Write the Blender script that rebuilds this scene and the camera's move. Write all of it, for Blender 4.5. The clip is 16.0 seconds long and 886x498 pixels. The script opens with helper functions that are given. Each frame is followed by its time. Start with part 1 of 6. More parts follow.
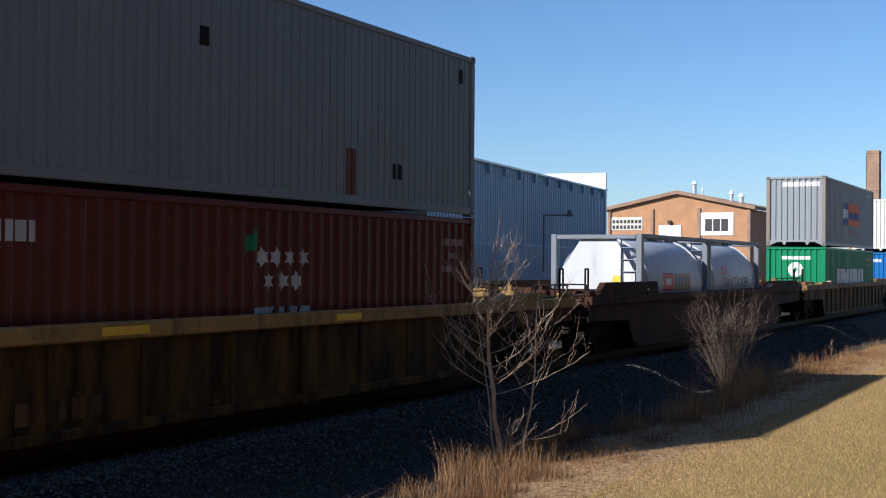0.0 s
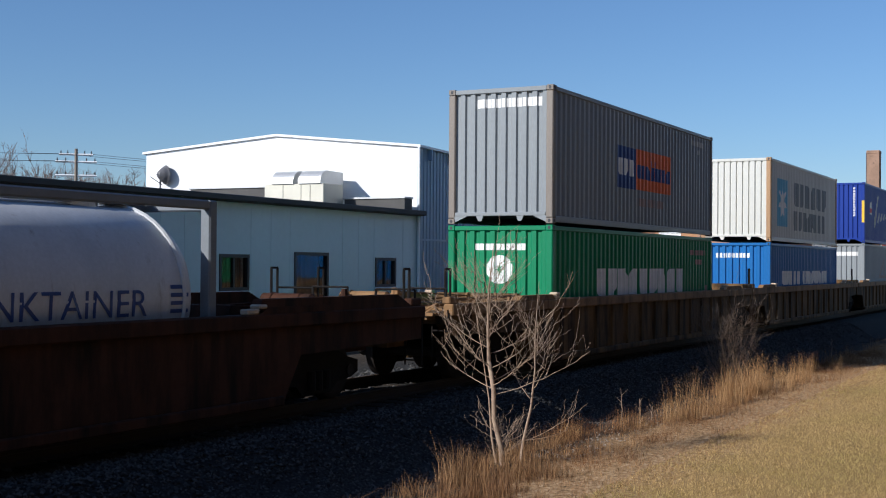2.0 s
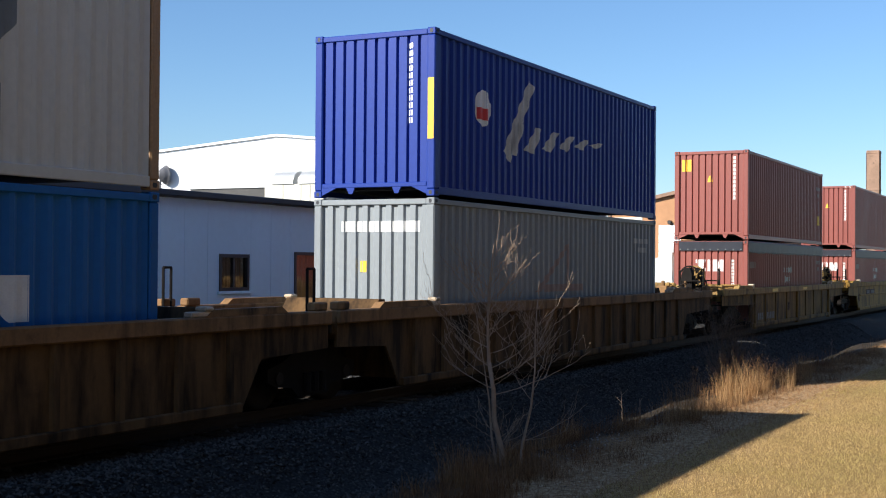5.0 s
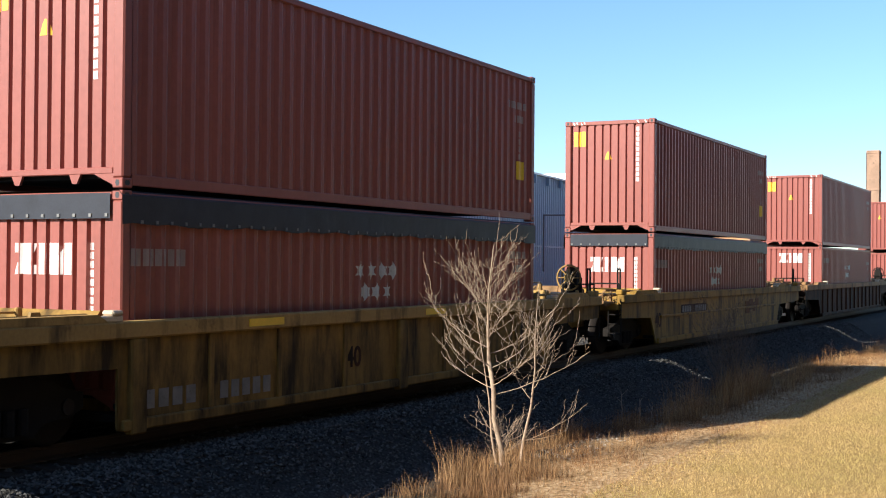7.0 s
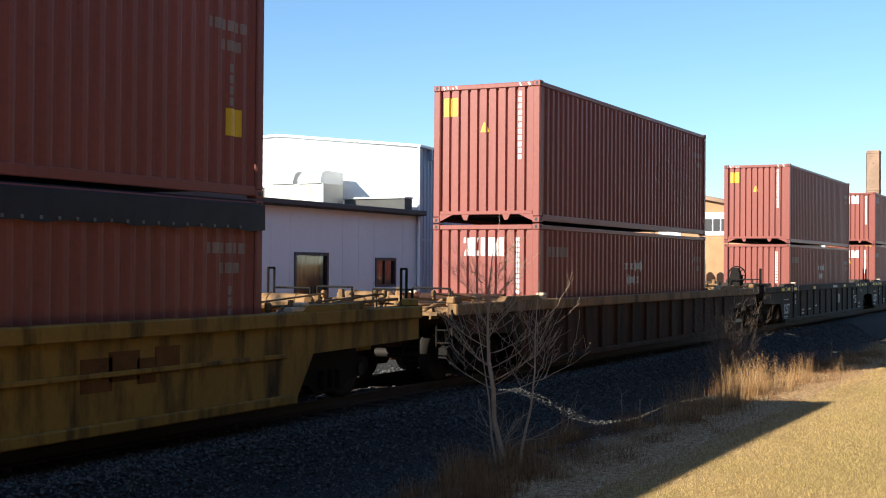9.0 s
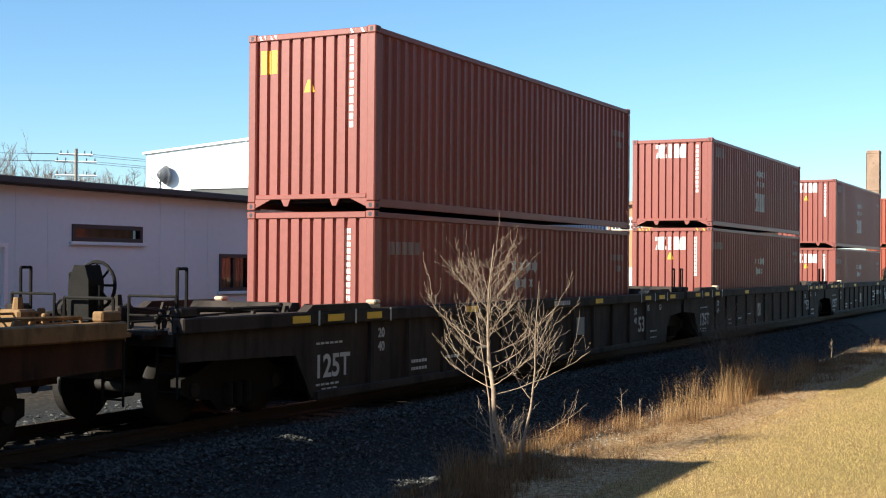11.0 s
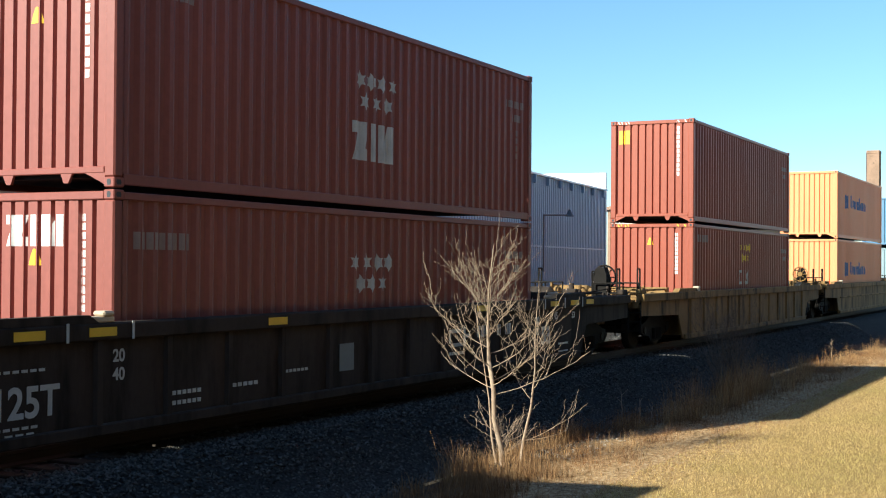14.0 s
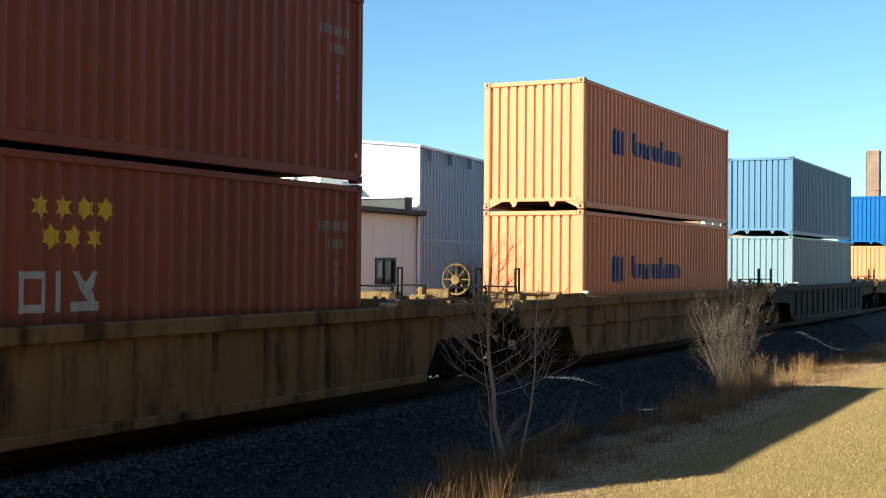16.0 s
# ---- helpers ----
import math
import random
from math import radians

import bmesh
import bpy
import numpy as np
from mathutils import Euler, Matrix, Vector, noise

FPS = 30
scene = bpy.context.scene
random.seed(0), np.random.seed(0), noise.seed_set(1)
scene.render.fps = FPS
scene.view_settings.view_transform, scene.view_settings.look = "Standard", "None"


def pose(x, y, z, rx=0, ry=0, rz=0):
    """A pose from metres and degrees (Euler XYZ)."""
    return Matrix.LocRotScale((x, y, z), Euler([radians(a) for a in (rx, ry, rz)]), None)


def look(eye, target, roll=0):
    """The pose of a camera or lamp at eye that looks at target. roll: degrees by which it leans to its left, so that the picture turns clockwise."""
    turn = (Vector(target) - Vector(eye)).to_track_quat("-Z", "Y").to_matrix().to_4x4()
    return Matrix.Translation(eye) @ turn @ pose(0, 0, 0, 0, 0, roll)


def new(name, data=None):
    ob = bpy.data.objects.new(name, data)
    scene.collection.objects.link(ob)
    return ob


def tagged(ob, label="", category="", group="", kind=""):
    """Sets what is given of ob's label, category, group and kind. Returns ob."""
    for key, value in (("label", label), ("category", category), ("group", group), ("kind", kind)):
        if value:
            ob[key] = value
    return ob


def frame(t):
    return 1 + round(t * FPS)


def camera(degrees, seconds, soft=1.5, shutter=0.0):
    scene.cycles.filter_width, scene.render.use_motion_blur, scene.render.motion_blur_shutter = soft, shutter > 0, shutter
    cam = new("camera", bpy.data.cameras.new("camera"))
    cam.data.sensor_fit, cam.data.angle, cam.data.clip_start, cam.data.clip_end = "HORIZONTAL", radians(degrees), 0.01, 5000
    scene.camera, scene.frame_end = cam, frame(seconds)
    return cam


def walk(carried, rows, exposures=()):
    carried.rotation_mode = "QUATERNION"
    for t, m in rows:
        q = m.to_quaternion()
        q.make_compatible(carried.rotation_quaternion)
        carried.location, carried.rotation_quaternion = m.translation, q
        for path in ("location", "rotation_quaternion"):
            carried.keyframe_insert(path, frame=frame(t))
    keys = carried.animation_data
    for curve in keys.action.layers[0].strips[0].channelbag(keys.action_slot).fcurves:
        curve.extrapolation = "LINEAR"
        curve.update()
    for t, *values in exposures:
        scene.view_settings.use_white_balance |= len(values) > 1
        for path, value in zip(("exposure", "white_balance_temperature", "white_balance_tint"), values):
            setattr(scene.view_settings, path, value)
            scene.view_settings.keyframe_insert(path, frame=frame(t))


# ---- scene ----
# camera: it stands still beside the track, looking along the train
cam = camera(37.97, 16.0, soft=1.1)
CAM = pose(0, 0, 2.08, 90.68, -0.44, -62.77)
walk(cam, [(0.0, CAM), (16.0, CAM)], exposures=[(0.0, 0.4, 5900, 12), (1.0, 0.3, 5900, 12), (1.5, 0.15, 5900, 12), (2.5, 0.15, 5900, 12), (3.5, 0.35, 6000, 12), (4.2, 0.5, 6100, 11), (6.5, 1.1, 6450, 8), (8.0, 1.18, 6480, 6), (9.0, 1.1, 6500, 5), (12.0, 1.12, 6350, 0), (15.0, 1.1, 6300, -4), (16.0, 1.0, 6300, -6)])

# light: one low winter sun from beyond the train, and a clear sky
SUN_AZ, SUN_EL = -58.0, 29.0
sun_dir = Vector((math.sin(radians(SUN_AZ)) * math.cos(radians(SUN_EL)), math.cos(radians(SUN_AZ)) * math.cos(radians(SUN_EL)), math.sin(radians(SUN_EL))))
world = bpy.data.worlds.new("world")
scene.world = world
world.use_nodes = True
wn = world.node_tree.nodes
sky = wn.new("ShaderNodeTexSky")
sky.sky_type, sky.sun_disc = "NISHITA", False
sky.sun_elevation, sky.sun_rotation = radians(SUN_EL), radians(SUN_AZ)
sky.air_density, sky.dust_density, sky.ozone_density = 1.0, 0.15, 6.0
wn["Background"].inputs[1].default_value = 0.09
world.node_tree.links.new(sky.outputs[0], wn["Background"].inputs[0])
lamp = bpy.data.lights.new("sun", "SUN")
lamp.energy, lamp.angle, lamp.color = 5.0, radians(0.5), (1.0, 0.93, 0.82)
sun = new("sun", lamp)
sun.matrix_world = look(sun_dir * 100, (0, 0, 0))


# ---------- materials ----------
def mat(name, color, rough=0.6, metal=0.0, var=0.15, scale=1.5, dirt=0.0, dirt_color=(0.12, 0.08, 0.05), bump=0.0, bump_scale=60.0, streak=False, spec=0.5, grime=0.0, grime_color=(0.012, 0.009, 0.007)):
    """A painted or natural surface with variation at two scales, optional rust or dirt and fine relief."""
    m = bpy.data.materials.new(name)
    m.use_nodes = True
    nt = m.node_tree
    n, l = nt.nodes, nt.links
    b = n["Principled BSDF"]
    b.inputs["Roughness"].default_value, b.inputs["Metallic"].default_value = rough, metal
    b.inputs["Specular IOR Level"].default_value = spec
    tc = n.new("ShaderNodeTexCoord")
    mp = n.new("ShaderNodeMapping")
    l.new(tc.outputs["Object"], mp.inputs[0])
    if streak:
        mp.inputs["Scale"].default_value = (1.0, 1.0, 0.12)
    big = n.new("ShaderNodeTexNoise")
    big.inputs["Scale"].default_value, big.inputs["Detail"].default_value = scale, 5
    l.new(mp.outputs[0], big.inputs["Vector"])
    small = n.new("ShaderNodeTexNoise")
    small.inputs["Scale"].default_value, small.inputs["Detail"].default_value = scale * 14, 3
    l.new(tc.outputs["Object"], small.inputs["Vector"])
    add = n.new("ShaderNodeMath")
    add.operation = "MULTIPLY_ADD"
    add.inputs[1].default_value = 0.5
    l.new(small.outputs["Fac"], add.inputs[0])
    l.new(big.outputs["Fac"], add.inputs[2])
    rmp = n.new("ShaderNodeMapRange")
    rmp.inputs[1].default_value, rmp.inputs[2].default_value = 0.45, 1.05
    rmp.inputs[3].default_value, rmp.inputs[4].default_value = 1 - var, 1 + var
    l.new(add.outputs[0], rmp.inputs[0])
    mul = n.new("ShaderNodeVectorMath")
    mul.operation = "SCALE"
    mul.inputs[0].default_value = color
    l.new(rmp.outputs[0], mul.inputs["Scale"])
    out = mul.outputs[0]
    if dirt > 0:
        dn = n.new("ShaderNodeTexNoise")
        dn.inputs["Scale"].default_value, dn.inputs["Detail"].default_value, dn.inputs["Roughness"].default_value = scale * 2.3, 8, 0.7
        l.new(mp.outputs[0], dn.inputs["Vector"])
        dr = n.new("ShaderNodeMapRange")
        dr.inputs[1].default_value, dr.inputs[2].default_value = 0.72 - 0.3 * dirt, 0.86 - 0.2 * dirt
        l.new(dn.outputs["Fac"], dr.inputs[0])
        mx = n.new("ShaderNodeMix")
        mx.data_type = "RGBA"
        l.new(dr.outputs[0], mx.inputs["Factor"])
        l.new(out, mx.inputs["A"])
        mx.inputs["B"].default_value = (*dirt_color, 1)
        out = mx.outputs["Result"]
    if grime > 0:
        # soot run down in uneven streaks, different on every piece
        info, off, gm2 = n.new("ShaderNodeObjectInfo"), n.new("ShaderNodeVectorMath"), n.new("ShaderNodeMapping")
        off.operation = "MULTIPLY_ADD"
        off.inputs[1].default_value = (41.0, 17.0, 5.0)
        l.new(info.outputs["Random"], off.inputs[0])
        l.new(tc.outputs["Object"], off.inputs[2])
        gm2.inputs["Scale"].default_value = (2.6, 2.6, 0.55)
        l.new(off.outputs[0], gm2.inputs[0])
        gn = n.new("ShaderNodeTexNoise")
        gn.inputs["Scale"].default_value, gn.inputs["Detail"].default_value, gn.inputs["Roughness"].default_value = 1.0, 9, 0.62
        l.new(gm2.outputs[0], gn.inputs["Vector"])
        gr2 = n.new("ShaderNodeMapRange")
        gr2.inputs[1].default_value, gr2.inputs[2].default_value = 0.60 - 0.30 * grime, 0.78 - 0.24 * grime
        gr2.inputs[4].default_value = 0.9
        l.new(gn.outputs["Fac"], gr2.inputs[0])
        gx2 = n.new("ShaderNodeMix")
        gx2.data_type = "RGBA"
        l.new(gr2.outputs[0], gx2.inputs["Factor"])
        l.new(out, gx2.inputs["A"])
        gx2.inputs["B"].default_value = (*grime_color, 1)
        out = gx2.outputs["Result"]
    l.new(out, b.inputs["Base Color"])
    if bump > 0:
        bn = n.new("ShaderNodeTexNoise")
        bn.inputs["Scale"].default_value, bn.inputs["Detail"].default_value = bump_scale, 4
        l.new(tc.outputs["Object"], bn.inputs["Vector"])
        bp = n.new("ShaderNodeBump")
        bp.inputs["Strength"].default_value, bp.inputs["Distance"].default_value = bump, 0.02
        l.new(bn.outputs["Fac"], bp.inputs["Height"])
        l.new(bp.outputs[0], b.inputs["Normal"])
    return m


RUST = (0.10, 0.045, 0.022)
M_RED = mat("oxide_red_paint", (0.255, 0.072, 0.056), 0.46, var=0.2, scale=0.8, dirt=0.38, dirt_color=(0.16, 0.055, 0.035), streak=True, spec=0.42)
M_RED2 = mat("faded_red_paint", (0.29, 0.068, 0.038), 0.46, var=0.2, scale=0.8, dirt=0.38, dirt_color=(0.18, 0.06, 0.035), streak=True, spec=0.42)
M_MAROON = mat("maroon_paint", (0.11, 0.021, 0.018), 0.4, var=0.18, scale=0.8, dirt=0.3, dirt_color=(0.09, 0.03, 0.02), streak=True, spec=0.25)
M_GREY = mat("grey_container_paint", (0.25, 0.275, 0.29), 0.46, var=0.12, scale=0.8, dirt=0.2, dirt_color=(0.16, 0.12, 0.09), streak=True, spec=0.25)
M_DGREY = mat("slate_grey_paint", (0.19, 0.215, 0.23), 0.46, var=0.12, scale=0.7, dirt=0.2, dirt_color=(0.13, 0.10, 0.08), streak=True, spec=0.25)
M_LGREY = mat("pale_grey_paint", (0.62, 0.62, 0.57), 0.46, var=0.1, scale=0.8, dirt=0.12, dirt_color=(0.30, 0.17, 0.08), streak=True, spec=0.25)
M_GREEN = mat("green_container_paint", (0.006, 0.20, 0.085), 0.44, var=0.14, scale=0.8, dirt=0.15, dirt_color=(0.02, 0.12, 0.06), streak=True, spec=0.25)
M_BLUE = mat("azure_container_paint", (0.012, 0.13, 0.38), 0.44, var=0.14, scale=0.8, dirt=0.15, dirt_color=(0.03, 0.08, 0.2), streak=True, spec=0.25)
M_NAVY = mat("navy_container_paint", (0.012, 0.04, 0.26), 0.44, var=0.14, scale=0.8, dirt=0.15, dirt_color=(0.02, 0.03, 0.12), streak=True, spec=0.25)
M_ORANGE = mat("orange_container_paint", (0.82, 0.32, 0.15), 0.46, var=0.1, scale=0.8, dirt=0.12, dirt_color=(0.35, 0.13, 0.05), streak=True, spec=0.25)
M_STEELBLUE = mat("steel_blue_paint", (0.13, 0.24, 0.36), 0.46, var=0.12, scale=0.8, dirt=0.15, dirt_color=(0.10, 0.11, 0.12), streak=True, spec=0.25)
M_PALEBLUE = mat("pale_blue_grey_paint", (0.26, 0.34, 0.38), 0.46, var=0.12, scale=0.8, dirt=0.15, dirt_color=(0.15, 0.13, 0.12), streak=True, spec=0.25)
M_WHITE = mat("white_marking_paint", (0.78, 0.78, 0.76), 0.5, var=0.12, scale=3, dirt=0.12, dirt_color=(0.35, 0.3, 0.27))
M_DULLWHITE = mat("worn_white_paint", (0.5, 0.5, 0.48), 0.6, var=0.2, scale=3, dirt=0.3, dirt_color=(0.2, 0.16, 0.14))
M_DIMWHITE = mat("faint_worn_paint", (0.30, 0.22, 0.20), 0.6, var=0.2, scale=5, dirt=0.4, dirt_color=(0.15, 0.08, 0.07))
M_STENCIL = mat("grimy_stencil_paint", (0.17, 0.155, 0.14), 0.7, var=0.3, scale=6, dirt=0.5, dirt_color=(0.08, 0.06, 0.05))
M_LACE = mat("grey_lacing_cord", (0.16, 0.16, 0.16), 0.7, var=0.2)
M_YELLOW = mat("yellow_marking_paint", (0.80, 0.50, 0.03), 0.5, var=0.12, scale=3)
M_BLACK = mat("black_marking_paint", (0.02, 0.022, 0.03), 0.55, var=0.2, scale=3)
M_LOGORED = mat("red_logo_paint", (0.6, 0.05, 0.05), 0.5, var=0.12, scale=3)
M_LOGOORANGE = mat("orange_logo_paint", (0.75, 0.14, 0.03), 0.5, var=0.12, scale=3)
M_LOGOBLUE = mat("blue_logo_paint", (0.02, 0.06, 0.22), 0.5, var=0.12, scale=3)
M_LOGOCYAN = mat("light_blue_logo_paint", (0.12, 0.42, 0.60), 0.5, var=0.12, scale=3)
M_TARP = mat("dark_tarpaulin", (0.022, 0.025, 0.036), 0.5, var=0.3, scale=3, bump=0.15, bump_scale=6, spec=0.3)
M_CARYEL = mat("weathered_yellow_car_paint", (0.23, 0.135, 0.036), 0.75, var=0.22, scale=0.9, dirt=0.5, dirt_color=(0.09, 0.045, 0.02), bump=0.1, spec=0.15, grime=0.6)
M_CARGOLD = mat("golden_yellow_car_paint", (0.27, 0.155, 0.03), 0.7, var=0.2, scale=0.9, dirt=0.35, dirt_color=(0.10, 0.05, 0.02), bump=0.1, spec=0.2, grime=0.4)
# first car's yellow, darkened further to hold its deep shade, with grime on top
M_CAROLIVE = mat("shade_darkened_yellow_car_paint", (0.11, 0.062, 0.014), 0.75, var=0.22, scale=0.9, dirt=0.5, dirt_color=(0.05, 0.03, 0.016), bump=0.1, spec=0.12, grime=0.75)
M_CARBROWN = mat("brown_car_paint", (0.062, 0.026, 0.015), 0.75, var=0.22, scale=0.9, dirt=0.45, dirt_color=(0.04, 0.024, 0.017), bump=0.1, spec=0.12, grime=0.55)
M_CARTAN = mat("tan_rusty_car_paint", (0.15, 0.085, 0.036), 0.75, var=0.22, scale=0.9, dirt=0.5, dirt_color=(0.065, 0.036, 0.022), bump=0.1, spec=0.12, grime=0.62)
M_CARBUFF = mat("buff_car_paint", (0.25, 0.15, 0.06), 0.75, var=0.2, scale=0.9, dirt=0.4, dirt_color=(0.12, 0.07, 0.035), bump=0.1, spec=0.15, grime=0.42)
M_CARDARK = mat("dark_brown_car_paint", (0.046, 0.034, 0.028), 0.75, var=0.25, scale=0.9, dirt=0.4, dirt_color=(0.034, 0.022, 0.018), bump=0.1, spec=0.15, grime=0.5)
# lighter copies of the car paints for sunlit sills and end gear; sides stay shade-dark
M_SILLYEL = mat("worn_sunlit_yellow_sill_paint", (0.34, 0.21, 0.07), 0.7, var=0.25, scale=1.5, dirt=0.45, dirt_color=(0.12, 0.06, 0.025), spec=0.2, grime=0.3)
M_SILLTAN = mat("rusty_tan_light_and_shade_paint", (0.24, 0.135, 0.06), 0.7, var=0.25, scale=1.5, dirt=0.5, dirt_color=(0.09, 0.045, 0.025), spec=0.2, grime=0.35)
M_STEEL = mat("bright_worn_steel", (0.55, 0.55, 0.56), 0.3, 1.0, var=0.15, scale=4)
M_LOCK = mat("worn_cream_lock_steel", (0.48, 0.38, 0.27), 0.5, var=0.3, scale=6, dirt=0.4, dirt_color=RUST)
M_CASTIRON = mat("grimy_cast_steel", (0.013, 0.011, 0.010), 0.8, var=0.3, scale=4, bump=0.2, spec=0.15)
M_TANK = mat("white_tank_shell", (0.56, 0.57, 0.58), 0.5, var=0.16, scale=1.6, dirt=0.42, dirt_color=(0.24, 0.20, 0.17), streak=True)
M_TANKFRAME = mat("grey_blue_tank_frame", (0.17, 0.19, 0.21), 0.5, var=0.15, scale=2, dirt=0.2, dirt_color=RUST)
M_RAIL = mat("rail_steel", (0.05, 0.032, 0.022), 0.7, var=0.2, scale=3, spec=0.2)
M_TIE = mat("weathered_tie_wood", (0.04, 0.032, 0.026), 0.9, spec=0.1, var=0.3, scale=4, bump=0.5)
M_RUSTPOST = mat("rust_streaked_post_paint", (0.40, 0.24, 0.12), 0.6, var=0.3, scale=2, dirt=0.6, dirt_color=(0.14, 0.05, 0.02), streak=True)


# ---------- mesh helpers ----------
def box(bm, x0, x1, y0, y1, z0, z1):
    v = [bm.verts.new((x, y, z)) for x in (x0, x1) for y in (y0, y1) for z in (z0, z1)]
    for f in ((0, 1, 3, 2), (4, 6, 7, 5), (0, 4, 5, 1), (2, 3, 7, 6), (0, 2, 6, 4), (1, 5, 7, 3)):
        bm.faces.new([v[i] for i in f])
    return bm


def rbox(bm, x0, x1, y0, y1, z0, z1, r=0.02):
    """A box with chamfered edges."""
    b2 = bmesh.new()
    box(b2, x0, x1, y0, y1, z0, z1)
    bmesh.ops.bevel(b2, geom=b2.edges[:], offset=r, segments=1, affect="EDGES")
    me = bpy.data.meshes.new("tmp")
    b2.to_mesh(me)
    b2.free()
    bm.from_mesh(me)
    bpy.data.meshes.remove(me)
    return bm


def tube(bm, p0, p1, r0, r1=None, seg=8):
    """A capped, tapered rod from p0 to p1."""
    r1 = r0 if r1 is None else r1
    p0, p1 = Vector(p0), Vector(p1)
    q = (p1 - p0).to_track_quat("Z", "Y")
    a = [bm.verts.new(p0 + q @ Vector((r0 * math.cos(k * math.tau / seg), r0 * math.sin(k * math.tau / seg), 0))) for k in range(seg)]
    b = [bm.verts.new(p1 + q @ Vector((r1 * math.cos(k * math.tau / seg), r1 * math.sin(k * math.tau / seg), 0))) for k in range(seg)]
    for k in range(seg):
        bm.faces.new((a[k], a[(k + 1) % seg], b[(k + 1) % seg], b[k]))
    bm.faces.new(a[::-1])
    bm.faces.new(b)
    return bm


def swept(bm, pts, r, seg=6):
    """One bent pipe of even thickness along points."""
    pts = [Vector(p) for p in pts]
    rows = []
    up = Vector((0.13, 0.31, 0.94))
    for i, p in enumerate(pts):
        d = (pts[min(i + 1, len(pts) - 1)] - pts[max(i - 1, 0)]).normalized()
        a = d.cross(up).normalized()
        c = d.cross(a)
        rows.append([bm.verts.new(p + (a * math.cos(k * math.tau / seg) + c * math.sin(k * math.tau / seg)) * r) for k in range(seg)])
    for i in range(len(rows) - 1):
        for k in range(seg):
            bm.faces.new((rows[i][k], rows[i][(k + 1) % seg], rows[i + 1][(k + 1) % seg], rows[i + 1][k]))
    bm.faces.new(rows[0][::-1])
    bm.faces.new(rows[-1])
    return bm


def prism(bm, pts, axis, a0, a1):
    """A closed outline extruded along an axis; pts are the other two coordinates in order."""
    def at(p, a):
        return {"x": (a, p[0], p[1]), "y": (p[0], a, p[1]), "z": (p[0], p[1], a)}[axis]
    lo = [bm.verts.new(at(p, a0)) for p in pts]
    hi = [bm.verts.new(at(p, a1)) for p in pts]
    n = len(pts)
    for k in range(n):
        bm.faces.new((lo[k], lo[(k + 1) % n], hi[(k + 1) % n], hi[k]))
    bm.faces.new(lo[::-1])
    bm.faces.new(hi)
    return bm


def ring(bm, c, axis, r, w, seg=20, sides=6):
    """A torus round an axis."""
    q = Vector(axis).to_track_quat("Z", "Y")
    rows = []
    for i in range(seg):
        a = i * math.tau / seg
        rows.append([bm.verts.new(Vector(c) + q @ Vector(((r + w * math.cos(b)) * math.cos(a), (r + w * math.cos(b)) * math.sin(a), w * math.sin(b)))) for b in [j * math.tau / sides for j in range(sides)]])
    for i in range(seg):
        for j in range(sides):
            bm.faces.new((rows[i][j], rows[(i + 1) % seg][j], rows[(i + 1) % seg][(j + 1) % sides], rows[i][(j + 1) % sides]))
    return bm


def mesh_of(name, bm, material):
    bmesh.ops.recalc_face_normals(bm, faces=bm.faces[:])
    me = bpy.data.meshes.new(name)
    bm.to_mesh(me)
    bm.free()
    me.materials.append(material)
    return me


def part(name, bm, material, parent, label="", loc=None):
    ob = new(name, mesh_of(name, bm, material) if isinstance(bm, bmesh.types.BMesh) else bm)
    ob.parent = parent
    if loc is not None:
        ob.matrix_basis = loc
    if label:
        ob["label"] = label
    return ob


SHARED = {}


def shared(key, material, build):
    """One mesh for alike parts, by what it is and its paint."""
    k = (key, material.name)
    if k not in SHARED:
        bm = bmesh.new()
        build(bm)
        SHARED[k] = mesh_of(str(key[0]), bm, material)
    return SHARED[k]


def thing(name, m, label, category, group="", kind=""):
    ob = new(name)
    ob.empty_display_size = 0.2
    ob.matrix_world = m
    return tagged(ob, label, category, group, kind)


# ---------- the train's timetable ----------
D = 10.215          # near face of the containers
MID = D + 1.219     # middle of the track
LEN, WID, HI, LO = 12.192, 2.438, 2.896, 2.591
V0, ACC = 14.8303, 0.0279
# small unevenness of the pull: seconds, metres ahead of the smooth speed
SURGE = ((0.0, -0.109), (0.5, -0.07), (1.0, -0.004), (1.5, 0.031), (2.0, -0.03), (2.5, -0.051), (3.0, 0.026), (3.5, 0.019), (4.0, 0.028), (4.2, 0.131), (5.2, 0.08), (6.3, 0.044), (6.5, -0.037), (7.0, 0.154), (7.5, 0.197), (8.0, 0.168), (8.5, 0.27), (8.9, -0.3), (9.0, -0.224), (9.5, -0.202), (9.7, -0.102), (10.7, -0.07), (11.8, -0.043), (12.0, -0.115), (12.5, -0.05), (13.0, 0.047), (13.5, 0.002), (14.0, -0.023), (14.5, -0.032), (15.0, -0.02), (15.5, 0.127), (16.0, 0.09))
MOVING = []


def gone(t):
    extra = float(np.interp(t, [a for a, b in SURGE], [b for a, b in SURGE]))
    return V0 * t + 0.5 * ACC * ((t - 8) ** 2 - 64) + extra


def on_train(name, x, y, z, label, category, group=""):
    ob = thing(name, pose(x, y, z), label, category, group)
    MOVING.append((ob, x, y, z))
    return ob


